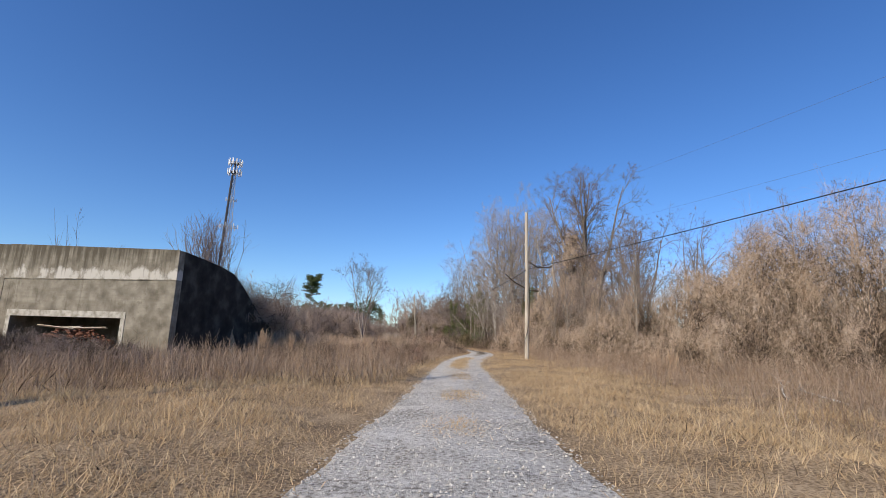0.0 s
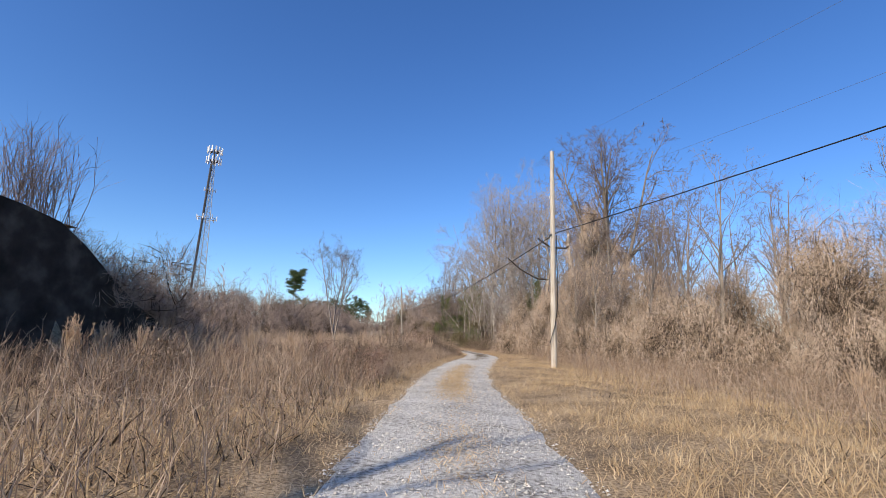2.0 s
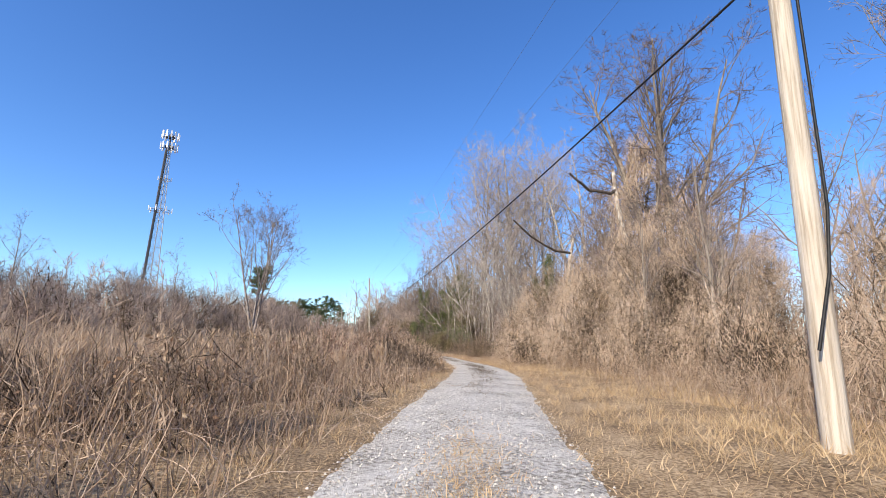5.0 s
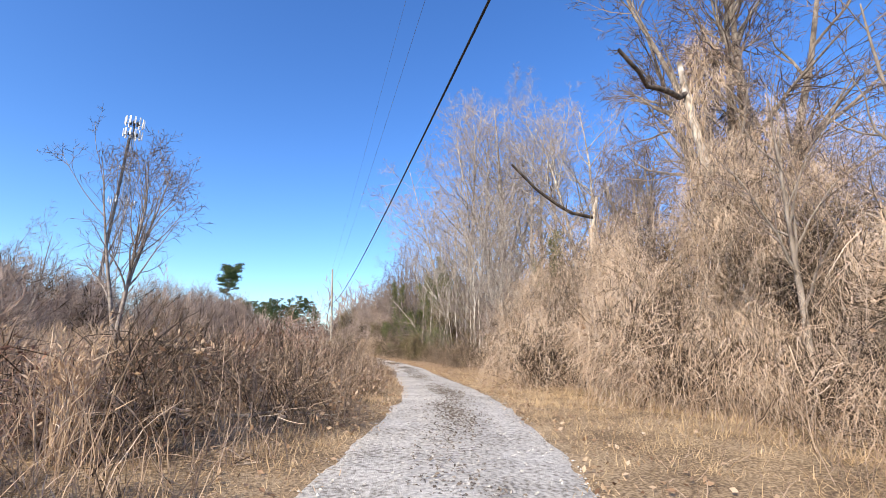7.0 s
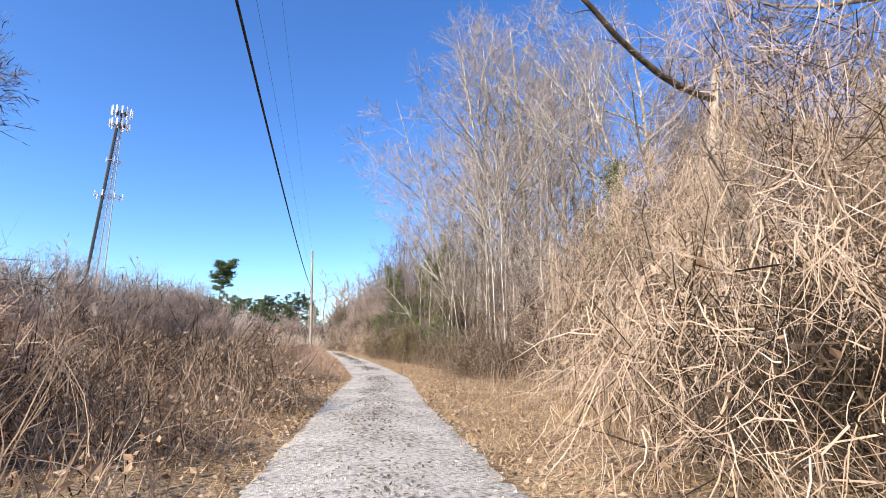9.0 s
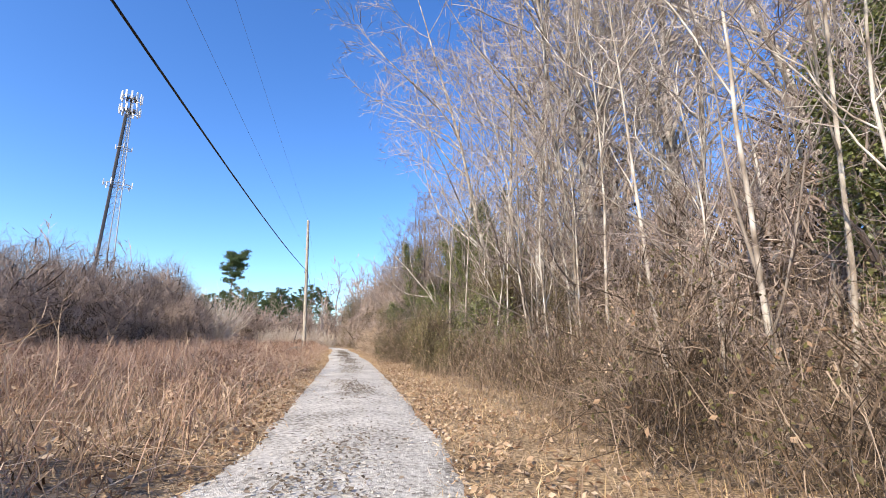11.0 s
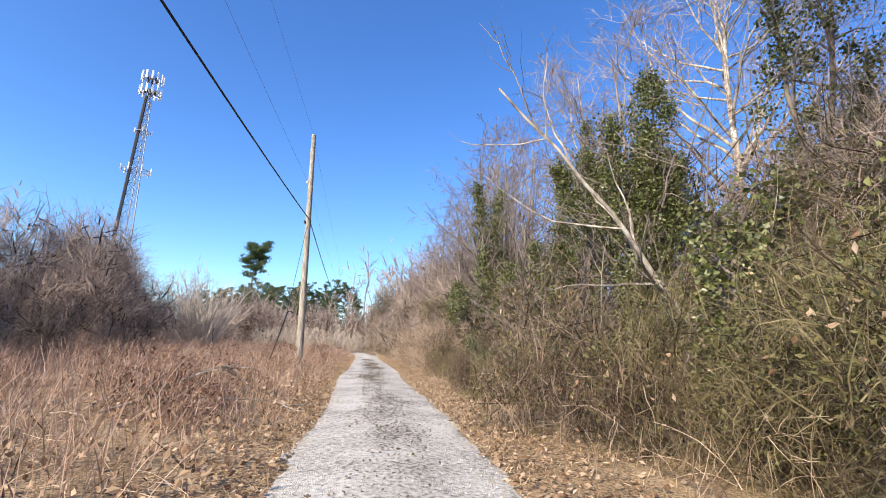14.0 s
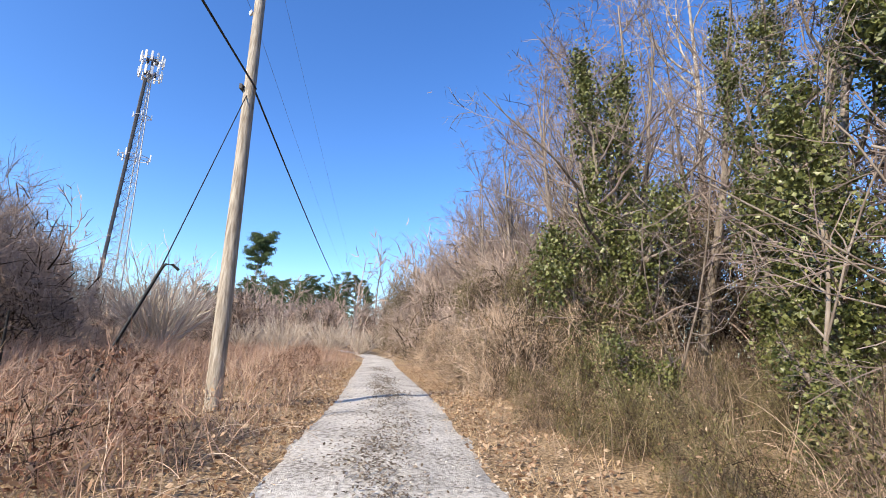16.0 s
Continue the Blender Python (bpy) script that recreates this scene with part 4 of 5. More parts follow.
put(O_TALL, [(11.6, 93.0, 0.8), (11.4, 96.5, 1.0), (11.4, 100.8, 0.8), (13.6, 98.5, 1.1), (13.5, 104, 1.0), (9.2, 106.5, 0.36), (8.2, 112, 0.34), (6.4, 117.5, 0.8), (5.5, 123.5, 0.9), (9.5, 126, 1.2), (4.4, 129.5, 1.05), (8.5, 133, 1.7), (3.2, 136.5, 1.15), (6.5, 140, 1.7), (1.6, 144.5, 1.2), (5, 148, 1.8), (-0.2, 152, 1.3), (3.5, 158, 1.8), (-2.4, 160, 1.5), (-5, 170, 1.5), (8.6, 124, 1.4)], rng, group="thicket beside the lane", face=205)
# thickets added out of view to cast shade on the ground before the bunker
put(O_TALL[::2], [(-20.5, 13.6, 0.72), (-23.5, 15.3, 0.78), (-26.5, 17.5, 0.82)], rng, 0.97, 1.03, group="thicket beside the bunker", face=205)
O_FAR = [thicket(rng, 3.2, 3.2, 8.2, 2400, BRUSH, "grey-brown undergrowth deeper in the wood", name="undergrowth", hang=0.2, reach=2.0, width=0.015, spikes=0.8, matted=16) for _ in range(2)]
put(O_FAR, [(15.5, 100, 1.1), (17, 110, 1.2), (15, 121, 1.2), (18, 90, 1.1), (14, 129, 1.3), (21, 104, 1.2), (20, 117, 1.2), (22, 84, 1.1), (25, 95, 1.3), (17.5, 96, 1.35), (21, 89, 1.4), (19.5, 106, 1.5), (16, 114, 1.5), (24, 103, 1.6), (19, 80, 1.2), (26, 88, 1.6), (28, 110, 1.7), (23, 112, 1.7), (15.5, 107, 0.9), (11.5, 125, 1.1), (16.5, 124, 1.2), (20.5, 122, 1.3), (13, 84, 0.62), (13.4, 89.5, 0.68), (14.5, 93, 0.8), (12.4, 79.5, 0.5), (30, 98, 1.8), (24, 78, 1.5)], rng, group="undergrowth in the wood", face=205)

ro = np.random.default_rng(78)
O_LOW = [thicket(ro, 1.9, 2.1, 2.9, 2300, mat_o, "scrubby undergrowth at the edge of the wood", name="edge_scrub", hang=0.2, reach=1.3, width=0.0042, spikes=0.4, green=g, dead=100, matted=45) for mat_o, g in ((VINE, 300), (BROWN_BRUSH, 500), (OLIVE, 1700), (BROWN_BRUSH, 1500), (OLIVE, 1500))]
spots = []
for yy in np.arange(74, 140, 2.3):
    spots.append((float(road_x(yy) + road_half(yy) + ro.uniform(2.5, 3.1)), yy, ro.uniform(0.7, 1.05)))
put(O_LOW[1:2], [(q[0] + 0.5, q[1], q[2] * 0.8) for q in spots if q[1] < 90], ro, 0.95, 1.15, group="scrub at the wood's edge", face=205)
put(O_LOW[:2], [q for q in spots if q[1] >= 116], ro, 0.95, 1.15, group="scrub at the wood's edge", face=205)
put(O_LOW[2:], [(q[0] - (0.0 if q[1] < 97 else 0.8), q[1], q[2] * (0.9 if q[1] < 101 else 0.5)) for q in spots if 90 <= q[1] < 116], ro, 0.95, 1.15, group="scrub at the wood's edge", face=205)
put(B_TALL, [(1.8, 141, 1.3), (0.8, 149, 1.4), (4.6, 143, 1.6), (-0.6, 157, 1.4), (3.6, 152, 1.7), (5.6, 135, 1.4), (8, 139, 1.7), (-4, 167, 1.4), (6.5, 130, 1.25)], ro, group="brush beside the lane", face=205)

spots = [(float(road_x(yy) + road_half(yy) + off + ro.uniform(-0.5, 0.5)), yy + ro.uniform(-0.6, 0.6), ro.uniform(0.4, 0.62)) for yy in np.arange(101, 119, 1.9) for off in (4.6, 6.6, 8.8)]
put(O_LOW[1:4], spots, ro, 0.95, 1.15, group="low growth under the ivy trees", face=205)

# ---- trees ----
rng = np.random.default_rng(21)
crown = [bare_tree(rng, 26, 0.27, 1, 0.1, (0, 0), 16, 7, 7, 4, 0.25, (25, 58), label="tall pale-barked leafless tree with wide bare limbs", bark=PALE_BARK, twig=0.0115, reach=0.42, tipmat=PALE_TWIG) for _ in range(3)]
put(crown, [(16.6, 92, 1.0), (20.5, 97, 1.1), (23, 88, 1.05), (26, 93, 1.1), (13.4, 96.3, 1.05), (15.0, 95.6), (15.9, 97.4, 1.05), (17.8, 94.8, 1.1), (19, 101), (21, 92, 1.1), (24, 98), (18, 112), (22, 118), (16.5, 130), (12, 140, 0.9), (20, 144)], rng, 0.95, 1.08, group="pale-barked trees in the wood")
fan = [bare_tree(rng, 24, 0.14, 2, 0.10, (-0.12, -0.04), 15, 7, 7, 4, 0.22, (30, 62), label="pale leafless tree with a wide fan of bare branches", bark=PALE_BARK, twig=0.012, reach=0.36, tipmat=PALE_TWIG) for _ in range(2)]
put(fan, [(12.3, 96.6, 0.95), (14.2, 94.4, 1.0)], rng, 0.97, 1.05, group="pale-barked trees in the wood", face=0)
grey = [bare_tree(rng, 16, 0.17, 1, 0.1, (0, 0), 11, 6, 6, 3, 0.25, label="leafless grey-brown woodland tree with dense twigs", angle=(20, 50), twig=0.012) for _ in range(3)]
put(grey, [(8, 119.5, 0.9), (7, 124.5, 1.0), (6, 129.5, 1.0), (9, 126.5, 1.2), (5.2, 133.5, 0.95), (10.5, 121.5, 1.2), (4, 137, 0.95), (7.5, 132, 1.2), (20, 66, 0.9), (17, 72, 0.9), (22, 75), (18, 84, 0.9), (24, 84), (28, 72, 1.1), (30, 90, 1.1), (33, 60), (30, 50, 0.95), (36, 45), (34, 36, 0.9), (28, 106, 1.1), (26, 128, 1.1), (6.5, 130, 0.8), (5.5, 136, 0.85), (4.2, 141, 0.8), (3.4, 147, 0.85), (7.5, 127, 0.85), (1.5, 154, 0.8), (9.5, 133, 0.95), (7.6, 142, 0.95), (-0.5, 161, 0.8), (14, 152), (10, 165), (4, 172), (18, 162, 1.1), (-2, 180), (-28, 92, 0.6), (-22, 84, 0.65), (-30, 74, 0.6), (-19, 122, 0.5), (-27, 112, 0.6), (8.8, 122, 1.0), (7.4, 127, 0.95), (10.4, 115.5, 1.05), (9.6, 131, 1.15), (6.4, 134, 0.95), (13, 124.5, 1.15), (12.6, 112, 1.1), (4.6, 139, 0.9), (12.5, 88, 0.6), (21, 52, 0.75), (18, 42, 0.7), (23, 42, 0.8), (16, 36.5, 0.66), (14.6, 42.5, 0.6), (14.4, 50, 0.62), (14.6, 56, 0.6), (19, 46, 0.8), (18.4, 55, 0.8)], rng, 0.9, 1.1, group="leafless woodland trees")
big = bare_tree(np.random.default_rng(3), 33, 0.42, 6, 0.20, (0, 0), 12, 7, 6, 4, 0.3, label="large many-limbed leafless tree above the thicket", droop=0.0, twig=0.022, reach=0.34, tipmat=mat("brown_twig", [(0.085, 0.062, 0.05), (0.16, 0.12, 0.10), (0.25, 0.195, 0.165)], by="island"))
set_at(big, 22.3, 66, scale=0.78)
for bx, by, bs in ((29, 86, 0.8), (38, 84, 0.9), (31, 95, 0.85)):
    copy_thing(big, pose(bx, by, 0.2, 0, 0, bx * 37)).matrix_basis @= Matrix.Scale(bs, 4)
lone = bare_tree(np.random.default_rng(4), 14.5, 0.15, 3, 0.10, (0, 0), 11, 7, 5, 3, 0.25, (20, 40), label="lone leafless tree with three upright stems", droop=0.03, twig=0.015, bark=mat("lone_tree_bark", [(0.14, 0.12, 0.10), (0.26, 0.22, 0.19), (0.36, 0.31, 0.27)], scale=3, bump=0.4), tipmat=mat("dark_twig", [(0.10, 0.08, 0.07), (0.20, 0.16, 0.14)], by="island"))
set_at(lone, -9.9, 73.4, scale=0.86)
# off to the side, out of sight: the tree whose shadow lies over the lane
side_tree = bare_tree(rng, 17.0, 0.42, 1, 0.0, (0, 0), 4, 3, 2, 0, 0.82, label="leafless tree standing back from the lane")
set_at(side_tree, -13.4, 2.8)


def stub_tree(at, h, tip, tip_z, label):
    """A broken, vine-wrapped trunk with one snapped limb."""
    ob = thing("broken_tree", label, "tree", at)
    g = np.random.default_rng(int(at[0] * 10))
    p = lines(g, np.zeros((1, 3)), np.array([[0.02, 0.02, 1]]), [h], 9, 0.05, 0.03)
    part("trunk", Shape().tubes(p, taper(p, [0.24], [0.11]), 10), PALE_BARK, ob, smooth=True)
    a, b = p[0, 7], np.array([tip[0] - at[0], tip[1] - at[1], tip_z - at[2]])
    f = np.linspace(0, 1, 8)[:, None]
    q = (a * (1 - f) + b * f + np.array([0, 0, -1.1]) * f * (1 - f) * 2.4)[None]
    q[:, 1:-1] += g.normal(size=(1, 6, 3)) * 0.09
    part("snapped_limb", Shape().tubes(q, taper(q, [0.12], [0.065]), 8), DARK_BARK, ob, "dark snapped limb", smooth=True)
    tw, _ = fork(g, q, taper(q, [0.1], [0.06]), 9, 0.15, 1.0, (30, 75), 0.28, 6, 0.22, 0.05)
    tw2, _ = fork(g, tw, taper(tw, np.full(len(tw), 0.02), 0.01), 4, 0.3, 1.0, (25, 60), 0.5, 4, 0.2, 0.0)
    part("limb_spray", Shape().tubes(tw, taper(tw, np.full(len(tw), 0.022), 0.006), 4).ribbons(tw2, taper(tw2, np.full(len(tw2), 0.008), 0.004), g.normal(size=(len(tw2), 3))), DARK_BARK, ob)
    n = 420
    z = g.uniform(0.1, 0.93, n)
    i = z * 8
    s = np.stack([np.interp(i, np.arange(9), p[0, :, c]) for c in range(3)], 1)
    an = g.uniform(0, 6.28, n)
    out = np.c_[np.cos(an), np.sin(an), 0 * an]
    v = lines(g, s + out * g.uniform(0.2, 0.75, (n, 1)), np.array([0, 0, -1]) + g.normal(size=(n, 3)) * 0.25, g.uniform(0.8, 3, n), 6, 0.2, -0.1)
    part("vine_drape", Shape().ribbons(v, taper(v, np.full(n, 0.014), 0.006), np.cross(out, g.normal(size=(n, 3)))), VINE, ob)
    return ob


stub_tree((16.65, 60.3, 0), 13.2, (12.2, 59.5), 11.7, "broken tree trunk wrapped in dry vines")
stub_tree((14.9, 71.0, 0), 10.6, (11.0, 69.5), 11.3, "snapped tree rising from the vine mound")


def ivy_tree(rng, stems, leaves, label, name="ivy_tree", from_height=0.05):
    """Stems (top x, top y, height, ivy radius) wrapped in evergreen ivy, with bare limbs poking out."""
    ob = thing(name, label, "tree")
    k = 12
    f = np.linspace(0, 1, k)[:, None]
    axis, fat = [], []
    for tx, ty, h, fatness in stems:
        p = np.array([tx, ty, h]) * np.c_[f ** 1.3, f ** 1.3, f] + rng.normal(size=(k, 3)) * [0.10, 0.10, 0] * (f > 0) + rng.normal(size=3) * [0.15, 0.15, 0]
        axis.append(p)
        fat.append(fatness * (0.2 + 1.25 * rng.uniform(size=k)) * np.interp(f[:, 0], [0, 0.15, 0.35, 0.7, 1], [0.6, 0.75, 1.0, 0.95, 0.3]))
        line = p[None]
        r = taper(line, [0.15], [0.03])
        part("stem", Shape().tubes(line, r, 8), BARK, ob, smooth=True)
        q, qr = fork(rng, line, r, 12, 0.25, 1.0, (25, 60), 0.3, 7, 0.15, 0.05)
        limb = Shape().tubes(q, taper(q, qr * 0.55 + 0.006, 0.006), 5)
        q2, _ = fork(rng, q, taper(q, qr * 0.5, 0.01), 7, 0.3, 1.0, (25, 60), 0.5, 5, 0.2, 0.03)
        limb.ribbons(q2, taper(q2, np.full(len(q2), 0.011), 0.005), rng.normal(size=(len(q2), 3)))
        q3, _ = fork(rng, q2, taper(q2, np.full(len(q2), 0.01), 0.01), 5, 0.3, 1.0, (25, 60), 0.5, 3, 0.2, 0.03)
        limb.ribbons(q3, taper(q3, np.full(len(q3), 0.008), 0.004), rng.normal(size=(len(q3), 3)))
        tagged(part("limb_spray", limb, TWIG, ob), kind="stuff")
    axis, fat = np.array(axis), np.array(fat)
    n = leaves // 70
    wgt = np.array([s[2] * s[3] for s in stems])
    s, t = rng.choice(len(stems), n, p=wgt / wgt.sum()), rng.uniform(from_height, 1.0, n) * (k - 1)
    i = np.minimum(t.astype(int), k - 2)
    w = (t - i)[:, None]
    c = axis[s, i] * (1 - w) + axis[s, i + 1] * w
    rad = fat[s, i] * (1 - w[:, 0]) + fat[s, i + 1] * w[:, 0]
    ang = rng.uniform(0, 6.28, n)
    rr = rad * rng.uniform(0.15, 1, n) ** 0.5
    c = c + np.c_[np.cos(ang) * rr, np.sin(ang) * rr, rng.normal(size=n) * 0.1]
    who = np.repeat(np.arange(n), 70)
    at = c[who] + rng.normal(size=(len(who), 3)) * [0.21, 0.21, 0.26] * rng.uniform(0.5, 1.3, n)[who][:, None]
    at[:, 2] = np.maximum(at[:, 2], 0.08)
    part("ivy", Shape().leaves(at, rng.uniform(0.03, 0.068, len(who)), rng, aspect=0.85), IVY, ob, "dense dark green ivy leaves")
    return ob


set_at(ivy_tree(rng, [(-0.9, 0, 11.0, 0.5), (0.4, 0.2, 10.4, 0.6), (-2.0, -0.8, 4.6, 0.9), (1.2, -0.6, 6.0, 0.8)], 30000, "group of stems wrapped in green ivy"), 6.2, 117.3)
set_at(ivy_tree(rng, [(-1.2, 0, 13.0, 0.55), (0.2, 0.3, 15.5, 0.75), (1.6, -0.3, 12, 0.35), (-1.6, -1.2, 7, 0.8)], 34000, "tall trunks thickly wrapped in dark ivy"), 11.6, 118.4)
set_at(ivy_tree(rng, [(-1.2, -0.3, 10.3, 0.8), (0.7, 0.2, 12.6, 1.0), (1.5, 0.4, 9.0, 0.8)], 34000, "ivy-clad leaning tree beside the lane"), 11.0, 108.0)
set_at(ivy_tree(rng, [(0.3, 0.0, 10.5, 0.8), (-0.8, 0.3, 8, 0.7)], 18000, "dark ivy-covered tree at the wood's edge"), 17.0, 80.6)
shrubs = [ivy_tree(rng, [(0.8, 0.5, 3.2, 0.8), (-0.8, -0.5, 3.0, 0.8), (-0.2, 1.0, 3.6, 0.7), (0.2, -1.4, 2.6, 0.8)], 13000, "bushy green evergreen shrub under the trees", "evergreen_shrub"), ivy_tree(rng, [(0.6, 0.5, 2.6, 0.7), (-0.6, -0.5, 2.3, 0.6), (-0.2, 0.9, 2.8, 0.6)], 9000, "low evergreen shrub with shiny leaves by the lane", "evergreen_shrub")]
put(shrubs, [(9.6, 95.2), (6.6, 110.0, 0.55), (8.9, 98.6, 0.9), (8.2, 103.6, 0.6), (9.6, 91.8, 0.8), (7.6, 106.6, 0.5), (11.2, 98.0, 1.3), (5.6, 114, 0.6), (9.4, 108.8, 0.6), (10.2, 88.2, 0.7)], rng, 0.9, 1.1, group="evergreen shrubs at the wood's edge")
set_at(ivy_tree(rng, [(0.5, 0.9, 7.5, 0.7), (-0.9, -0.3, 6.0, 0.8)], 12000, "ivy-wrapped stump leaning over the scrub"), 8.6, 112.4)


set_at(ivy_tree(rng, [(-5.0, -0.5, 9.8, 0.9), (-3.2, 0.3, 10.6, 1.1), (-1.0, -0.2, 10.8, 1.1), (0.9, 0.3, 11.0, 1.0)], 30000, "spreading tree with a hanging canopy of ivy", from_height=0.68), 13.4, 112.4)
set_at(ivy_tree(rng, [(0.3, 0.2, 12.0, 0.45), (-3.0, -0.6, 10.4, 0.3), (1.4, 0.4, 10.5, 0.5)], 20000, "dark ivy column with a hanging ivy canopy"), 13.0, 113.2)
set_at(ivy_tree(rng, [(-0.9, 0.2, 11.5, 0.8), (1.0, 0.3, 13.5, 0.8), (0.3, -0.9, 9, 0.7)], 11000, "slender stems with thin trailing ivy"), 13.2, 102.2)


def leaning_tree(base, mid, top, label):
    """A pale slanting stem that forks, with bare side limbs."""
    ob = thing("leaning_tree", label, "tree", base)
    g = np.random.default_rng(5)
    a, b, c = np.zeros(3), np.array(mid) - base, np.array(top) - base
    f = np.linspace(0, 1, 12)[:, None]
    p = (a * (1 - f) ** 2 + (2 * b - 0.5 * c) * 2 * f * (1 - f) + c * f * f)[None] + g.normal(size=(1, 12, 3)) * 0.05 * (f > 0)
    r = taper(p, [0.085], [0.025])
    part("trunk", Shape().tubes(p, r, 8), PALE_BARK, ob, smooth=True)
    q, qr = fork(g, p, r, 9, 0.25, 1.0, (20, 55), 0.4, 8, 0.12, 0.04)
    for n in range(len(q)):
        part("limb", Shape().tubes(q[n : n + 1], taper(q[n : n + 1], qr[n : n + 1] * 0.6, 0.008), 5), PALE_BARK, ob)
    q2, _ = fork(g, q, taper(q, qr * 0.5, 0.01), 7, 0.2, 1.0, (25, 60), 0.5, 5, 0.2, 0.02)
    tagged(part("crown", Shape().ribbons(q2, taper(q2, np.full(len(q2), 0.009), 0.004), g.normal(size=(len(q2), 3))), TWIG, ob), kind="stuff")
    return ob


leaning_tree((10.0, 101.0, 0.0), (7.9, 100.6, 3.4), (4.7, 100.2, 6.9), "pale slanting tree leaning over the verge")


def pine_tree(rng, h, label, bare=0.45, wide=0.2):
    ob = thing("pine_tree", label, "pine tree")
    p = lines(rng, np.zeros((1, 3)), np.array([[0, 0, 1.0]]), [h], 8, 0.02)
    r = taper(p, [h * 0.013], [0.03])
    part("trunk", Shape().tubes(p, r, 7), BARK, ob, smooth=True)
    q, _ = fork(rng, p, r, 60, bare, 0.99, (40, 88), wide, 6, 0.16, 0.06)
    tagged(part("limb_whorl", Shape().tubes(q, taper(q, np.full(len(q), 0.07), 0.02), 4), BARK, ob), kind="stuff")
    n = 260
    s, f = rng.integers(0, len(q), n), rng.uniform(0.3, 1.0, n) * 5
    i = np.minimum(f.astype(int), 4)
    tuft = q[s, i] * (1 - (f - i))[:, None] + q[s, i + 1] * (f - i)[:, None]
    who = np.repeat(np.arange(n), 42)
    n = len(who)
    c = tuft[who] + rng.normal(size=(n, 3)) * h * np.array([0.019, 0.019, 0.009])
    tagged(part("foliage", Shape().leaves(c, rng.uniform(0.14, 0.28, n) * h / 25, rng, aspect=0.5), PINE, ob), kind="stuff")
    return ob


tall = pine_tree(rng, 31, "tall pine with a flat tufted crown", 0.66, 0.24)
set_at(tall, -61.6, 245)
pines = [pine_tree(rng, 15.5, "dark green pine in the far stand", 0.2, 0.33) for _ in range(3)]
put(pines, [(-60, 240), (-54, 232), (-50, 238), (-46, 229), (-42, 235), (-38, 228), (-34, 232), (-30, 228.9), (-57, 250), (-47, 248), (-39, 244), (-66, 236, 0.9), (-23, 226, 0.9), (-63, 230, 0.75), (-52, 226, 0.8), (-44, 224, 0.7), (-36, 223, 0.75), (-28, 223, 0.7), (-70, 244, 0.8), (-58, 228, 0.9), (-49, 231, 1.0), (-40, 226, 0.95), (-33, 238), (-26, 234), (-55, 240, 1.05), (-44, 243), (-64, 248), (-68, 229, 0.85), (-31, 225, 0.85)], rng, 0.92, 1.1, group="far pine stand")

# far woods: hundreds of small leafless trees in one piece
fw = Shape()
n = 420
fx = np.r_[rng.uniform(-45, 12, 140), rng.uniform(-170, -45, 130), rng.uniform(20, 90, 150)]
fy = np.r_[rng.uniform(172, 225, 140), rng.uniform(130, 270, 130), rng.uniform(20, 210, 150)]
fx[270:] = 50 + (fx[270:] - 20) * 0.8
fh = rng.uniform(9, 19, n) * np.where(np.arange(n) < 140, np.where(fx < -15, 0.5, 0.95), np.where(np.arange(n) < 270, 0.9, 1.0))
base = np.c_[fx, fy, ground_z(fx, fy) - 0.2]
p = lines(rng, base, np.c_[rng.normal(size=(n, 2)) * 0.06, np.ones(n)], fh, 6, 0.06, 0.04)
r = taper(p, fh * 0.011, 0.02)
fw.tubes(p, r, 4)
q, qr = fork(rng, p, r, 16, 0.15, 1.0, (20, 55), 0.45, 5, 0.15, 0.04)
fw.ribbons(q, taper(q, qr * 0.6 + 0.05, 0.04), rng.normal(size=(len(q), 3)))
q2, _ = fork(rng, q, taper(q, qr * 0.5, 0.02), 5, 0.2, 1.0, (20, 55), 0.5, 4, 0.2, 0.03)
fw.ribbons(q2, taper(q2, np.full(len(q2), 0.075), 0.03), rng.normal(size=(len(q2), 3)))
m = 16000
bx = np.r_[rng.uniform(-150, 30, 9000), rng.uniform(44, 105, 5000), rng.uniform(-120, -34, 2000)]
by = np.r_[rng.uniform(168, 250, 9000), rng.uniform(0, 200, 5000), rng.uniform(40, 170, 2000)]
bx[9000:14000] += np.clip(by[9000:14000] - 150, -60, 0) * -0.05
p = lines(rng, np.c_[bx, by, ground_z(bx, by) + rng.uniform(-0.3, 2.5, m)], np.c_[rng.normal(size=(m, 2)) * 0.45, np.ones(m)], rng.uniform(1.5, 5.5, m), 4, 0.2, 0.0)
fw.ribbons(p, taper(p, rng.uniform(0.05, 0.2, m), 0.05), rng.normal(size=(m, 3)))
tagged(part("far_woods", fw, BRUSH), "distant grey-brown leafless woodland", "woods", kind="stuff")

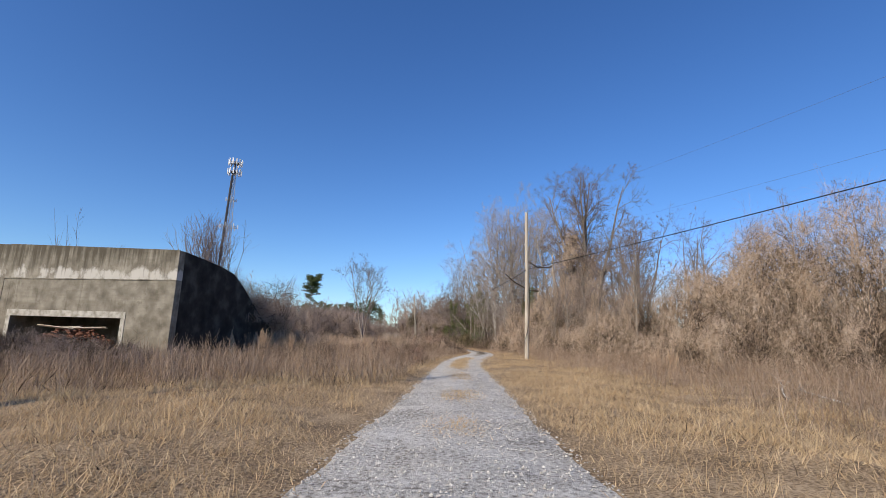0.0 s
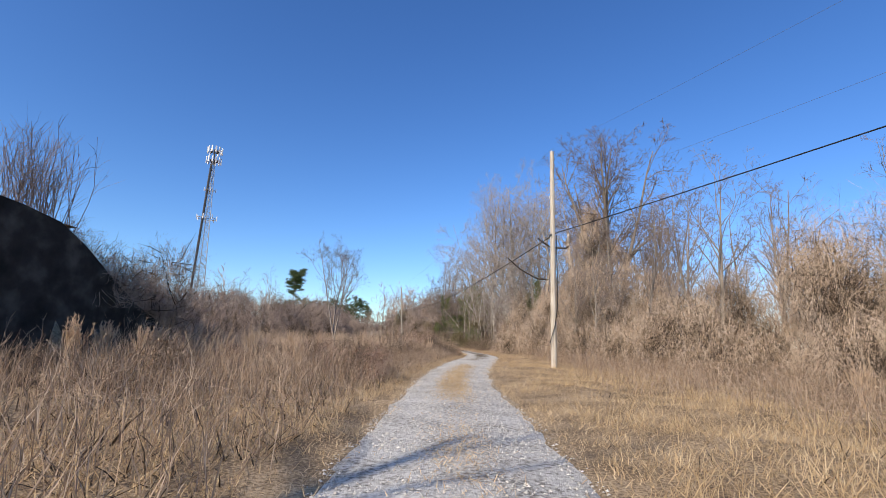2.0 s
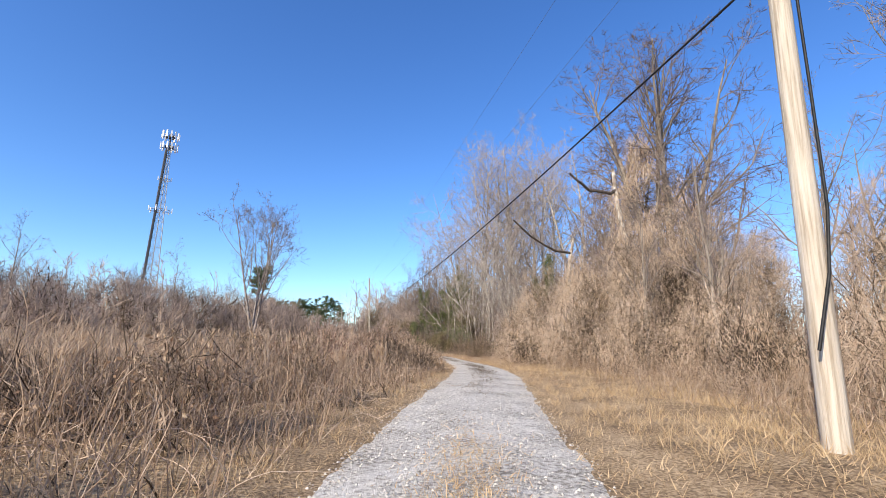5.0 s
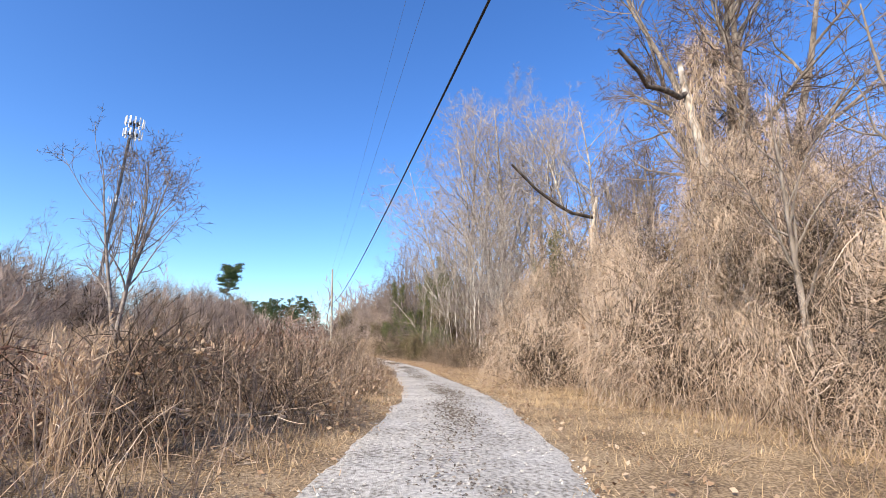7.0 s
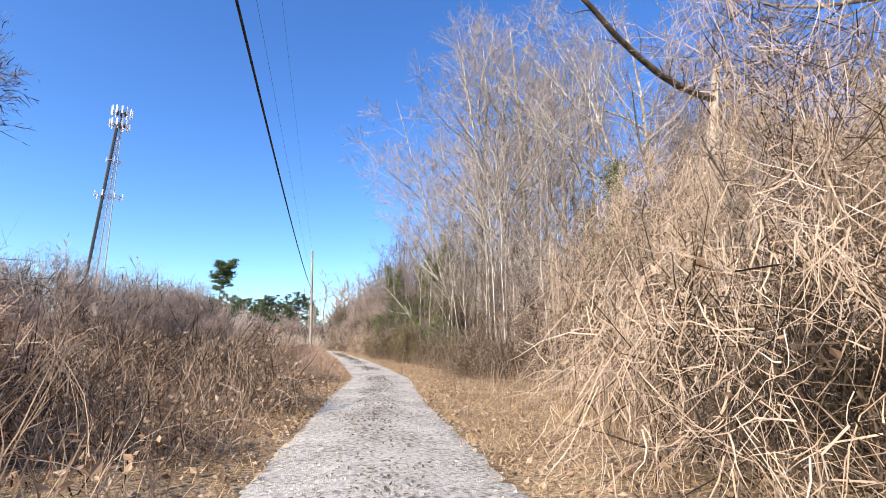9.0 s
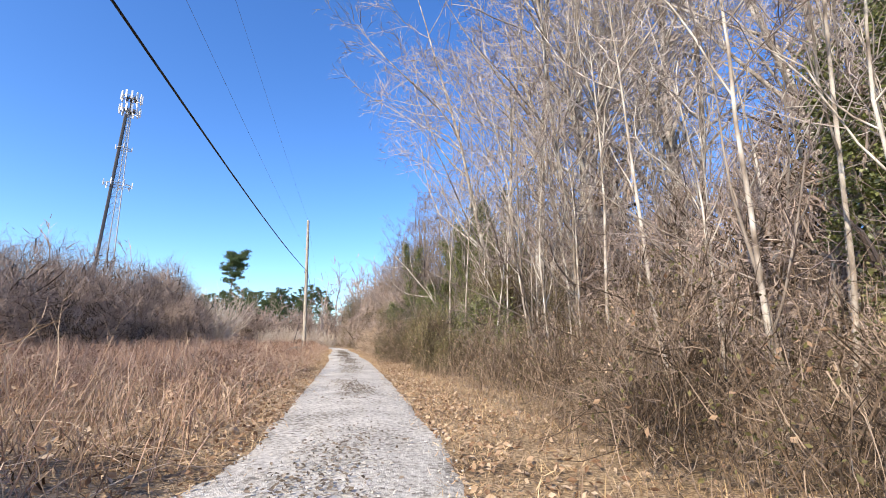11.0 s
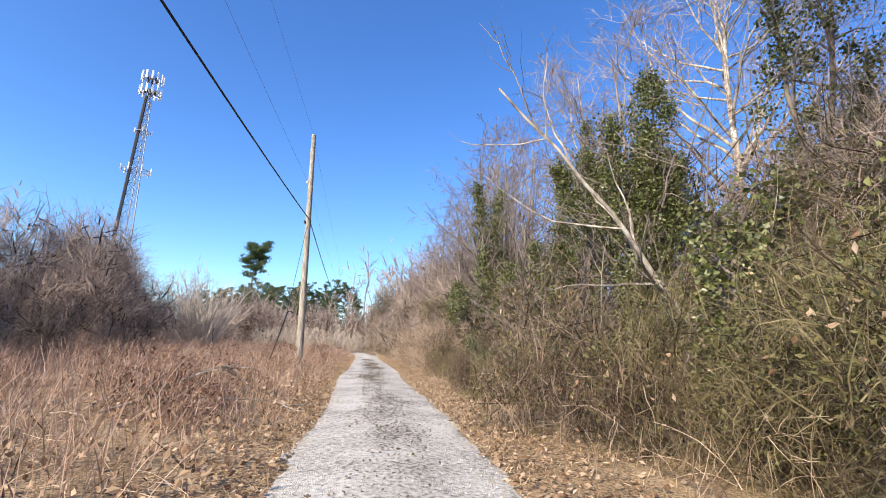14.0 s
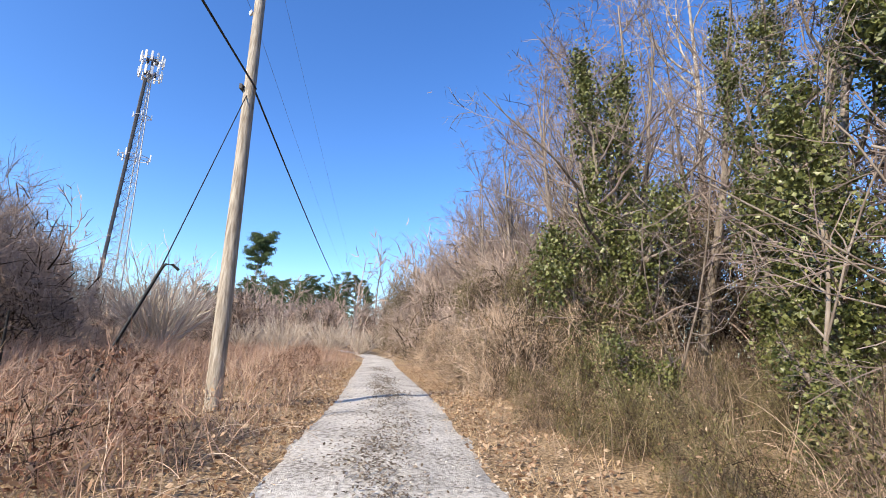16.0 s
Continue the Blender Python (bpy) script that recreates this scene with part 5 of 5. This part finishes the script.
# crooked saplings leaning out of the wood's edge
sap = [bare_tree(rng, 8.0, 0.038, 1, 0.3, (0, 0), 7, 5, 4, 2, 0.2, (25, 65), label="crooked grey-brown sapling leaning out of the thicket", name="leaning_sapling", bark=BARK, twig=0.006, droop=-0.03) for _ in range(4)]
put(sap, [(13.2, 84.5, 1.1), (14.2, 87, 1.2), (12.2, 86, 1.0), (15.2, 89.5, 1.3), (13.0, 91.5, 1.2), (16, 85, 1.3), (11.8, 89, 0.9), (14.8, 82, 1.1), (10.6, 76), (11.2, 80.5), (10.3, 84, 0.9), (10.6, 87.5), (9.8, 90, 0.9), (11, 92.5, 1.1), (9.4, 95.5), (9.0, 99, 0.9), (8.7, 101.5, 1.1), (8.1, 104.5), (7.7, 107.5, 0.9), (9.5, 109, 1.2), (6.9, 111, 1.1), (6.2, 114.5, 0.9), (7.8, 116.5, 1.2), (5.6, 119), (4.9, 122.5, 0.9), (12, 57, 0.7), (13.5, 48, 0.7), (12.5, 65, 0.8), (13, 71, 0.9)], rng, 0.85, 1.15, group="saplings at the wood's edge")

stand = [bare_tree(rng, 10.0, 0.04, 1, 0.07, (0, 0), 8, 5, 4, 2, 0.3, (20, 50), label="slender upright sapling with tan bark in the dense stand", name="upright_sapling", bark=PALE_BARK, twig=0.006, tipmat=PALE_TWIG) for _ in range(3)]
spots = [(float(road_x(yy) + road_half(yy) + off + rng.uniform(-0.8, 0.8)), yy + rng.uniform(-0.8, 0.8), rng.uniform(0.7, 1.2)) for yy in np.arange(76, 95, 2.1) for off in (4.2, 5.8, 7.6, 9.6)]
put(stand, spots, rng, 0.9, 1.1, group="upright saplings in the dense stand")

# bushes on the bunker
def stem_bush(rng, h, stems, label, material=None, lean=0.18, name="bare_bush", base=0.25, thick=0.02):
    ob = thing(name, label, "bush")
    p = lines(rng, np.c_[rng.normal(size=(stems, 2)) * base, np.zeros(stems) - 0.1], np.c_[rng.normal(size=(stems, 2)) * lean, np.ones(stems)], h * rng.uniform(0.6, 1, stems), 7, 0.08, 0.03)
    r = taper(p, np.full(stems, thick), thick * 0.3)
    tagged(part("stem", Shape().tubes(p, r, 4), material or TWIG, ob), kind="stuff")
    q, _ = fork(rng, p, r, 9, 0.25, 1, (15, 45), 0.35, 5, 0.15, 0.03)
    tagged(part("crown", Shape().ribbons(q, taper(q, np.full(len(q), thick * 0.5), thick * 0.25), rng.normal(size=(len(q), 3))), material or TWIG, ob), kind="stuff")
    return ob


set_at(stem_bush(rng, 4.4, 95, "dense leafless bush of upright stems on the bank", lean=0.2, base=0.6), -14.9, 31.9, z=5.1)
set_at(stem_bush(rng, 5.0, 3, "thin leafless sapling on the bunker roof", lean=0.08), -23.8, 31.5, z=5.4)
for bx, by, bh in ((-23.2, 30.2, 1.5), (-24.6, 30.0, 1.2), (-21.6, 29.2, 0.7), (-18.0, 28.6, 0.5), (-16.2, 28.2, 0.45), (-13.9, 30.4, 0.8), (-13.4, 32.2, 1.1), (-13.1, 33.6, 1.2)):
    set_at(stem_bush(rng, bh, 22, "low bare scrub along the bunker's edge", lean=0.5, base=0.5, thick=0.012), bx, by, z=5.35 if by < 30.3 else 4.6 if by < 33 else 3.2)
set_at(stem_bush(rng, 1.1, 16, "low scrub on the bunker roof"), -20, 30.8, z=5.4)
pale = [stem_bush(rng, 5.4, 70, "pale many-stemmed leafless shrub in the field", mat("pale_stem", [(0.42, 0.35, 0.28), (0.62, 0.54, 0.44)], by="island"), 0.6, thick=0.032) for _ in range(2)]
put(pale, [(-21.3, 140.5, 1.5), (-23.2, 142.5, 1.3), (-10.5, 137, 0.55), (-9, 143, 0.6), (-13, 147, 0.6), (-8, 152, 0.7), (-15, 141, 0.5), (-12.5, 158, 0.8), (-17, 150, 0.6)], rng, group="pale shrubs in the field")


# ---- grass, weeds, litter ----
def scatter(rng, n, x0, x1, y0, y1, keep):
    x, y = rng.uniform(x0, x1, n), rng.uniform(y0, y1, n)
    u, v = bank_uv(x, y)
    ok = keep(x, y) & ~((u > -0.1) & (u < 19.2) & (v > -0.05) & (v < 8))
    return x[ok], y[ok]


def side_of(x, y):
    """Metres beyond the lane's edge: negative on the left."""
    d = x - road_x(y)
    return np.sign(d) * np.maximum(np.abs(d) - road_half(y), 0)


def blades(rng, x, y, h, w, lean, k=4, pull=-0.08, z0=None):
    n = len(x)
    s = np.c_[x, y, (ground_z(x, y) if z0 is None else np.full(n, z0)) - 0.02]
    p = lines(rng, s, np.c_[rng.normal(size=(n, 2)) * lean, np.ones(n)], h, k, 0.12, pull)
    return p, taper(p, w, np.asarray(w) * 0.5), rng.normal(size=(n, 3)) * [1, 1, 0.2]


rng = np.random.default_rng(31)
patch = lambda x, y, f, s: np.sin(x * f + 2 * np.sin(y * f * 0.7 + s)) * np.sin(y * f * 0.9 + s * 1.7)

# short straw beside the lane, in tufts
def tufts(rng, x, y, count, h, w, lean, spread=0.06):
    n = len(x)
    x, y, h = np.repeat(x, count), np.repeat(y, count), np.repeat(h, count) * rng.uniform(0.4, 1.0, n * count)
    x, y = x + rng.normal(size=len(x)) * spread, y + rng.normal(size=len(y)) * spread
    return blades(rng, x, y, h, rng.uniform(0.5, 1.3, len(x)) * w, lean, 3, -0.15)


short = Shape()
x, y = scatter(rng, 170000, -18, 14, 3, 62, lambda x, y: (rng.uniform(size=len(x)) < np.clip(1.25 - y / 50, 0.25, 1)) & (((side_of(x, y) > 0.02) & (side_of(x, y) < 7.5 - 0.05 * y)) | ((side_of(x, y) < -0.02) & (side_of(x, y) > -1.3 - np.clip(24 - y, 0, 20) * 0.85))))
h = rng.uniform(0.10, 0.38, len(x)) * (1 + 0.6 * patch(x, y, 0.8, 1)) * np.clip(0.4 + np.abs(side_of(x, y)) / 2, 0, 1)
short.ribbons(*tufts(rng, x, y, 4, h, 0.005, 0.85, 0.08))
x, y = scatter(rng, 34000, -10, 16, 57, 150, lambda x, y: (np.abs(side_of(x, y)) < np.where((side_of(x, y) > 0) & (y < 85), 3.6, 2.2)) & (np.abs(side_of(x, y)) > 0.02))
short.ribbons(*tufts(rng, x, y, 4, rng.uniform(0.08, 0.28, len(x)), 0.006, 0.8))
x, y = scatter(rng, 9000, 6, 16, 52, 90, lambda x, y: (side_of(x, y) > 0.05) & (side_of(x, y) < 4.2))
short.ribbons(*tufts(rng, x, y, 5, rng.uniform(0.10, 0.32, len(x)), 0.0055, 1.1, 0.1))
# taller clumps standing in the short grass
x, y = scatter(rng, 5200, -14, 14, 4, 60, lambda x, y: (np.abs(side_of(x, y)) > 0.3) & (side_of(x, y) < 7.5) & (side_of(x, y) > -1.0 - np.clip(20 - y, 0, 20) * 0.7) & (patch(x, y, 0.6, 4) > -0.25))
short.ribbons(*tufts(rng, x, y, 16, rng.uniform(0.18, 0.5, len(x)), 0.0042, 0.5, 0.07))
# straw tufts on the lane's crown
cy = np.concatenate([rng.normal(c, s, m) for c, s, m in ((8.2, 0.5, 500), (12.5, 0.8, 900), (19, 1.2, 900), (27, 2.0, 3600), (32, 2.5, 3800), (37, 1.5, 1500))])
cx = road_x(cy) + rng.normal(size=len(cy)) * 0.26
ey = rng.uniform(3, 135, 14000)
ex = road_x(ey) + np.where(rng.uniform(size=14000) < 0.5, -1, 1) * (road_half(ey) + rng.normal(size=14000) * 0.16 + 0.05 + 0.12 * np.sin(ey * 3.1) * np.sin(ey * 0.9))
cx, cy = np.r_[cx, ex], np.r_[cy, ey]
short.ribbons(*blades(rng, cx, cy, rng.uniform(0.04, 0.13, len(cx)), np.full(len(cx), 0.005), 1.1, 3, -0.2, z0=0.085))
tagged(part("short_grass", short, STRAW), "flattened straw-coloured dry grass by the lane", "grass", kind="stuff")

# tall weeds in the field
tall_w = Shape()
x, y = scatter(rng, 84000, -20, 8, 12.5, 80, lambda x, y: (side_of(x, y) < -0.65 - np.clip(15.0 - y, 0, 20) * 1.5 - 0.4 * patch(x, y, 1.1, 2)) & (rng.uniform(size=len(x)) < np.clip(1.3 + side_of(x, y) / 14, 0.3, 1)))
h = rng.uniform(0.35, 1.1, len(x)) * np.interp(y, [42, 48, 72, 80], [1, 0.75, 0.75, 1]) * (1 + 0.3 * patch(x, y, 0.5, 3)) * np.clip(0.55 + np.abs(side_of(x, y)) / 4, 0, 1)
p, w, s = blades(rng, x, y, h, rng.uniform(0.003, 0.008, len(x)), 0.28, 4, -0.03)
tall_w.ribbons(p, w, s)
sel = rng.uniform(size=len(x)) < 0.45
q, _ = fork(rng, p[sel], w[sel], 2, 0.3, 1, (20, 50), 0.35, 3, 0.15, 0.0)
tall_w.ribbons(q, taper(q, np.full(len(q), 0.005), 0.003), rng.normal(size=(len(q), 3)))
x, y = scatter(rng, 11000, -24, -5, 9.5, 18, lambda x, y: (side_of(x, y) < -4.0 - np.clip(15 - y, 0, 6) * 0.7 - patch(x, y, 0.9, 2)))
p, w, s = blades(rng, x, y, rng.uniform(0.2, 0.85, len(x)), rng.uniform(0.003, 0.008, len(x)), 0.35, 4, -0.05)
tall_w.ribbons(p, w, s)
x, y = scatter(rng, 2600, -30, -12.5, 17, 28, lambda x, y: rng.uniform(size=len(x)) < 0.9)
p, w, s = blades(rng, x, y, rng.uniform(0.2, 0.85, len(x)), rng.uniform(0.003, 0.008, len(x)), 0.3, 4, -0.04)
tall_w.ribbons(p, w, s)
x, y = scatter(rng, 26000, 4, 24, 3, 72, lambda x, y: (side_of(x, y) > 5.2 - 0.045 * y + 0.8 * patch(x, y, 0.7, 5)))
p, w, s = blades(rng, x, y, rng.uniform(0.4, 1.3, len(x)), rng.uniform(0.003, 0.008, len(x)), 0.3, 4, -0.04)
tall_w.ribbons(p, w, s)
q, _ = fork(rng, p, w, 2, 0.3, 1, (20, 50), 0.4, 3, 0.15, 0.0)
tall_w.ribbons(q, taper(q, np.full(len(q), 0.005), 0.003), rng.normal(size=(len(q), 3)))
x, y = scatter(rng, 13000, 4, 16, 40, 92, lambda x, y: (side_of(x, y) > 0.25) & (side_of(x, y) < 5.5))
p, w, s = blades(rng, x, y, rng.uniform(0.12, 0.6, len(x)) * np.clip(0.3 + side_of(x, y) / 3.5, 0, 1), rng.uniform(0.003, 0.007, len(x)), 1.0, 4, -0.1)
tall_w.ribbons(p, w, s)
x, y = scatter(rng, 16000, 0, 14, 60, 140, lambda x, y: (side_of(x, y) > 0.9 + 0.4 * patch(x, y, 1.5, 1)) & (side_of(x, y) < np.where((y > 98) & (y < 120), 9.0, 3.4)))
p, w, s = blades(rng, x, y, rng.uniform(0.3, 1.3, len(x)) * np.clip(side_of(x, y) / 1.8, 0.3, 1), rng.uniform(0.003, 0.007, len(x)), 0.35, 4, -0.05)
tall_w.ribbons(p, w, s)
tagged(part("tall_weeds", tall_w, WEED), "tall tan and brown dead weeds in the field", "weeds", kind="stuff")

# pale tall stalks over the mounds
x, y = scatter(rng, 9500, -14, 5, 29, 78, lambda x, y: (side_of(x, y) < -1.2 - np.clip(44 - y, 0, 9) * 0.2) & (patch(x, y, 0.7, 2) > 0.0))
p, w, s = blades(rng, x, y, rng.uniform(0.9, 1.9, len(x)) * np.clip(0.5 + np.abs(side_of(x, y)) / 5, 0, 1), rng.uniform(0.004, 0.008, len(x)), 0.2, 5, -0.02)
stalks = Shape().ribbons(p, w, s)
q, _ = fork(rng, p, w, 4, 0.45, 1, (15, 45), 0.28, 3, 0.12, 0.0)
stalks.ribbons(q, taper(q, np.full(len(q), 0.005), 0.003), rng.normal(size=(len(q), 3)))
tagged(part("pale_stalks", stalks, PLUME), "pale dry stalks standing over the weeds", "weeds", kind="stuff")

# dark low stems that put the shade between weeds and straw into colour
gap_stems = Shape()
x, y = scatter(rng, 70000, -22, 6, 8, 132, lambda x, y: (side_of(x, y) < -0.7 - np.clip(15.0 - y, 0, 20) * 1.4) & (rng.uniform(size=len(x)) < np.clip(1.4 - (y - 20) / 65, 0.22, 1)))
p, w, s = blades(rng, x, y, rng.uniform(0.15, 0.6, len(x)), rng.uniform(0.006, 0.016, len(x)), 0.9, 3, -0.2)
gap_stems.ribbons(p, w, s)
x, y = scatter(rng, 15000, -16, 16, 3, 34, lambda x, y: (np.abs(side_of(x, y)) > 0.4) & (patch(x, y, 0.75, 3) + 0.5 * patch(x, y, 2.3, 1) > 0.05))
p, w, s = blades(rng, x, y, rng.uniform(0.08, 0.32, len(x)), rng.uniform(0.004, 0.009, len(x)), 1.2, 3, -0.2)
gap_stems.ribbons(p, w, s)
tagged(part("fallen_stems", gap_stems, SHADE_STEM), "dark fallen stems under the weeds", "weeds", kind="stuff")

russet = Shape()
x, y = scatter(rng, 60000, -22, 6, 58, 146, lambda x, y: (side_of(x, y) < -0.5 - 0.3 * patch(x, y, 1.3, 2)) & (rng.uniform(size=len(x)) < np.clip((y - 58) / 26, 0, 1)))
h = rng.uniform(0.45, 1.25, len(x)) * np.clip(0.5 + np.abs(side_of(x, y)) / 4, 0, 1)
p, w, s = blades(rng, x, y, h, rng.uniform(0.003, 0.008, len(x)), 0.35, 4, -0.04)
russet.ribbons(p, w, s)
sel = rng.uniform(size=len(x)) < 0.6
q, _ = fork(rng, p[sel], w[sel], 2, 0.3, 1, (20, 60), 0.35, 3, 0.15, 0.0)
russet.ribbons(q, taper(q, np.full(len(q), 0.005), 0.003), rng.normal(size=(len(q), 3)))
tagged(part("russet_weeds", russet, RED_WEED), "russet dead weeds and canes in the field", "weeds", kind="stuff")

# golden plume grass
def plume_clump(rng, h=1.6, n=80):
    ob = thing("plume_grass", "golden upright clump of dry plume grass", "grass clump", group="plume grass clumps")
    x, y = rng.normal(size=(2, n)) * 0.12
    p = lines(rng, np.c_[x, y, np.zeros(n)], np.c_[rng.normal(size=(n, 2)) * 0.09, np.ones(n)], h * rng.uniform(0.6, 1, n), 6, 0.05, 0.0)
    part("blade_tuft", Shape().ribbons(p, taper(p, np.full(n, 0.008), 0.005), rng.normal(size=(n, 3))), PLUME, ob)
    q, _ = fork(rng, p[: n // 3], taper(p[: n // 3], np.full(n // 3, 0.01), 0.01), 30, 0.7, 1, (15, 50), 0.13, 3, 0.1, 0)
    part("plume", Shape().ribbons(q, taper(q, np.full(len(q), 0.013), 0.006), rng.normal(size=(len(q), 3))), PLUME, ob)
    return ob


clumps = [plume_clump(rng) for _ in range(3)]
spots = [(-9.3, 27.5), (-8.2, 29), (-4, 32, 0.8), (-2.5, 40), (-1.8, 43), (-3.5, 44.5), (0.5, 47, 0.9), (-0.8, 49), (1.5, 51, 0.9), (-6, 46), (-9, 50), (-0.2, 55, 1.1), (-1.2, 55.4), (-2.2, 55, 1.1), (-4.6, 57, 1.1), (-6.8, 58, 1.2), (-3.8, 60.5), (-0.5, 61), (2.4, 63, 0.8), (-12, 38), (-10, 33.5), (-7.5, 37), (10.5, 21, 0.9), (11.5, 24.5, 0.8), (-5.5, 24.5, 0.7), (-11, 31.5, 1.1)]
put(clumps, spots, rng, 0.85, 1.1)

# brambles and low canes along both edges
br = Shape()
n = 3400
y = rng.uniform(20, 132, n)
left = rng.uniform(size=n) < 0.6
sd = np.where(left, -rng.uniform(0.5, 6, n), rng.uniform(0, 1, n) * 3.5 + np.interp(y, [20, 60, 75, 90], [5.5, 3.6, 3.2, 2.2]))
x = road_x(y) + sd + np.sign(sd) * road_half(y)
p = lines(rng, np.c_[x, y, ground_z(x, y)], np.c_[rng.normal(size=(n, 2)) * 0.7, np.ones(n)], rng.uniform(0.6, 1.6, n), 8, 0.15, -0.17)
p[:, :, 2] = np.maximum(p[:, :, 2], ground_z(p[:, :, 0], p[:, :, 1]) + 0.02)
br.tubes(p, taper(p, rng.uniform(0.003, 0.007, n), 0.002), 3)
q, _ = fork(rng, p, taper(p, np.full(n, 0.006), 0.003), 4, 0.2, 1, (25, 70), 0.4, 4, 0.2, -0.05)
br.ribbons(q, taper(q, np.full(len(q), 0.004), 0.002), rng.normal(size=(len(q), 3)))
tagged(part("brambles", br, VINE), "arching bare bramble canes along the lane", "brambles", kind="stuff")

# dead leaves
lf = Shape()
n = 26000
y = rng.uniform(48, 135, n)
left = rng.uniform(size=n) < 0.42
y = np.where(rng.uniform(size=n) < np.interp(y, [58, 78], [0.2, 1.0]), y, rng.uniform(78, 135, n))
sd = np.where(left, -np.abs(rng.normal(size=n)) * 0.6, np.abs(rng.normal(size=n)) * 0.95) + np.where(left, 0.1, -0.1)
x = road_x(y) + sd + np.where(left, -1, 1) * road_half(y)
lf.leaves(np.c_[x, y, ground_z(x, y) + rng.uniform(0.02, 0.07, n)], rng.uniform(0.02, 0.055, n), rng, flat=0.6)
n = 6000
y = rng.uniform(52, 128, n)
x = road_x(y) - road_half(y) - np.abs(rng.normal(size=n)) * 2.2 - 0.4
lf.leaves(np.c_[x, y, ground_z(x, y) + rng.uniform(0.05, 0.6, n) ** 1.3], rng.uniform(0.025, 0.06, n), rng)
tagged(part("dead_leaves", lf, DEAD_LEAF), "curled brown and tan fallen leaves", "leaf litter", kind="stuff")

# fallen branches
for fx, fy, rz, ln in ((-0.9, 99.6, 20, 2.2), (-2.0, 99.0, 95, 1.6), (-1.4, 98.3, 60, 2.6), (2.3, 53.5, 30, 2.3), (1.2, 52.6, 70, 1.6), (10.5, 12.2, 100, 2.4), (9.6, 13.0, 80, 1.8)):
    g = np.random.default_rng(int(fx * 10 + 400))
    p = lines(g, np.zeros((1, 3)), np.array([[1, 0, 0.12]]), [ln], 8, 0.12, -0.02)
    r = taper(p, [0.028], [0.01])
    sh = Shape().tubes(p, r, 6)
    q, _ = fork(g, p, r, 5, 0.3, 1, (25, 60), 0.4, 5, 0.15, 0)
    sh.tubes(q, taper(q, np.full(5, 0.014), 0.005), 4)
    ob = tagged(part("fallen_branch", sh, PALE_BARK, smooth=True), "pale fallen branch lying in the weeds", "branch", group="fallen branches")
    set_at(ob, fx, fy, rz, z=float(ground_z(fx, fy)) + 0.06)

# loose stones on the lane
n = 52000
y = 2 + 148 * rng.uniform(0, 1, n) ** 1.15
o = rng.uniform(-1, 1, n)
o = np.sign(o) * np.abs(o) ** 0.9
keep = (rng.uniform(size=n) < np.interp(y, [35, 55], [1, 0.22]))
y, o = y[keep], o[keep]
n = len(y)
x = road_x(y) + o * (road_half(y) + 0.25)
z = 0.055 - 0.11 * np.clip(o, -1, 1) ** 4 - 0.035 * np.exp(-((np.abs(o) - 0.55) / 0.16) ** 2)
sz = rng.uniform(0.008, 0.023, n)
octa = np.array([[1, 0, 0], [0, 1, 0], [-1, 0, 0], [0, -1, 0], [0, 0, 0.75]], float)
v = octa[None] * sz[:, None, None] * rng.uniform(0.6, 1.35, (n, 5, 1))
an = rng.uniform(0, 6.28, n)
c, s = np.cos(an)[:, None], np.sin(an)[:, None]
v = np.stack([v[:, :, 0] * c - v[:, :, 1] * s, v[:, :, 0] * s + v[:, :, 1] * c, v[:, :, 2]], -1) + np.c_[x, y, z + 0.004][:, None]
fc = np.array([[0, 1, 4], [1, 2, 4], [2, 3, 4], [3, 0, 4]])
tagged(part("gravel", Shape().add(v, (np.arange(n)[:, None, None] * 5 + fc[None]).reshape(-1, 3)), STONE), "loose pale grey crushed stones", "gravel", kind="stuff")

# dark litter along the lane's crown
y = np.concatenate([rng.normal(c, 1.3, 420) for c in rng.uniform(44, 132, 40)])
x = road_x(y) + rng.normal(size=len(y)) * 0.28 + 0.12 * np.sin(y * 1.3)
tagged(part("lane_litter", Shape().leaves(np.c_[x, y, np.full(len(y), 0.068)], rng.uniform(0.012, 0.035, len(y)), rng, flat=0.75), DEBRIS), "dark leaf crumbs and dirt along the lane's crown", "litter", kind="stuff")
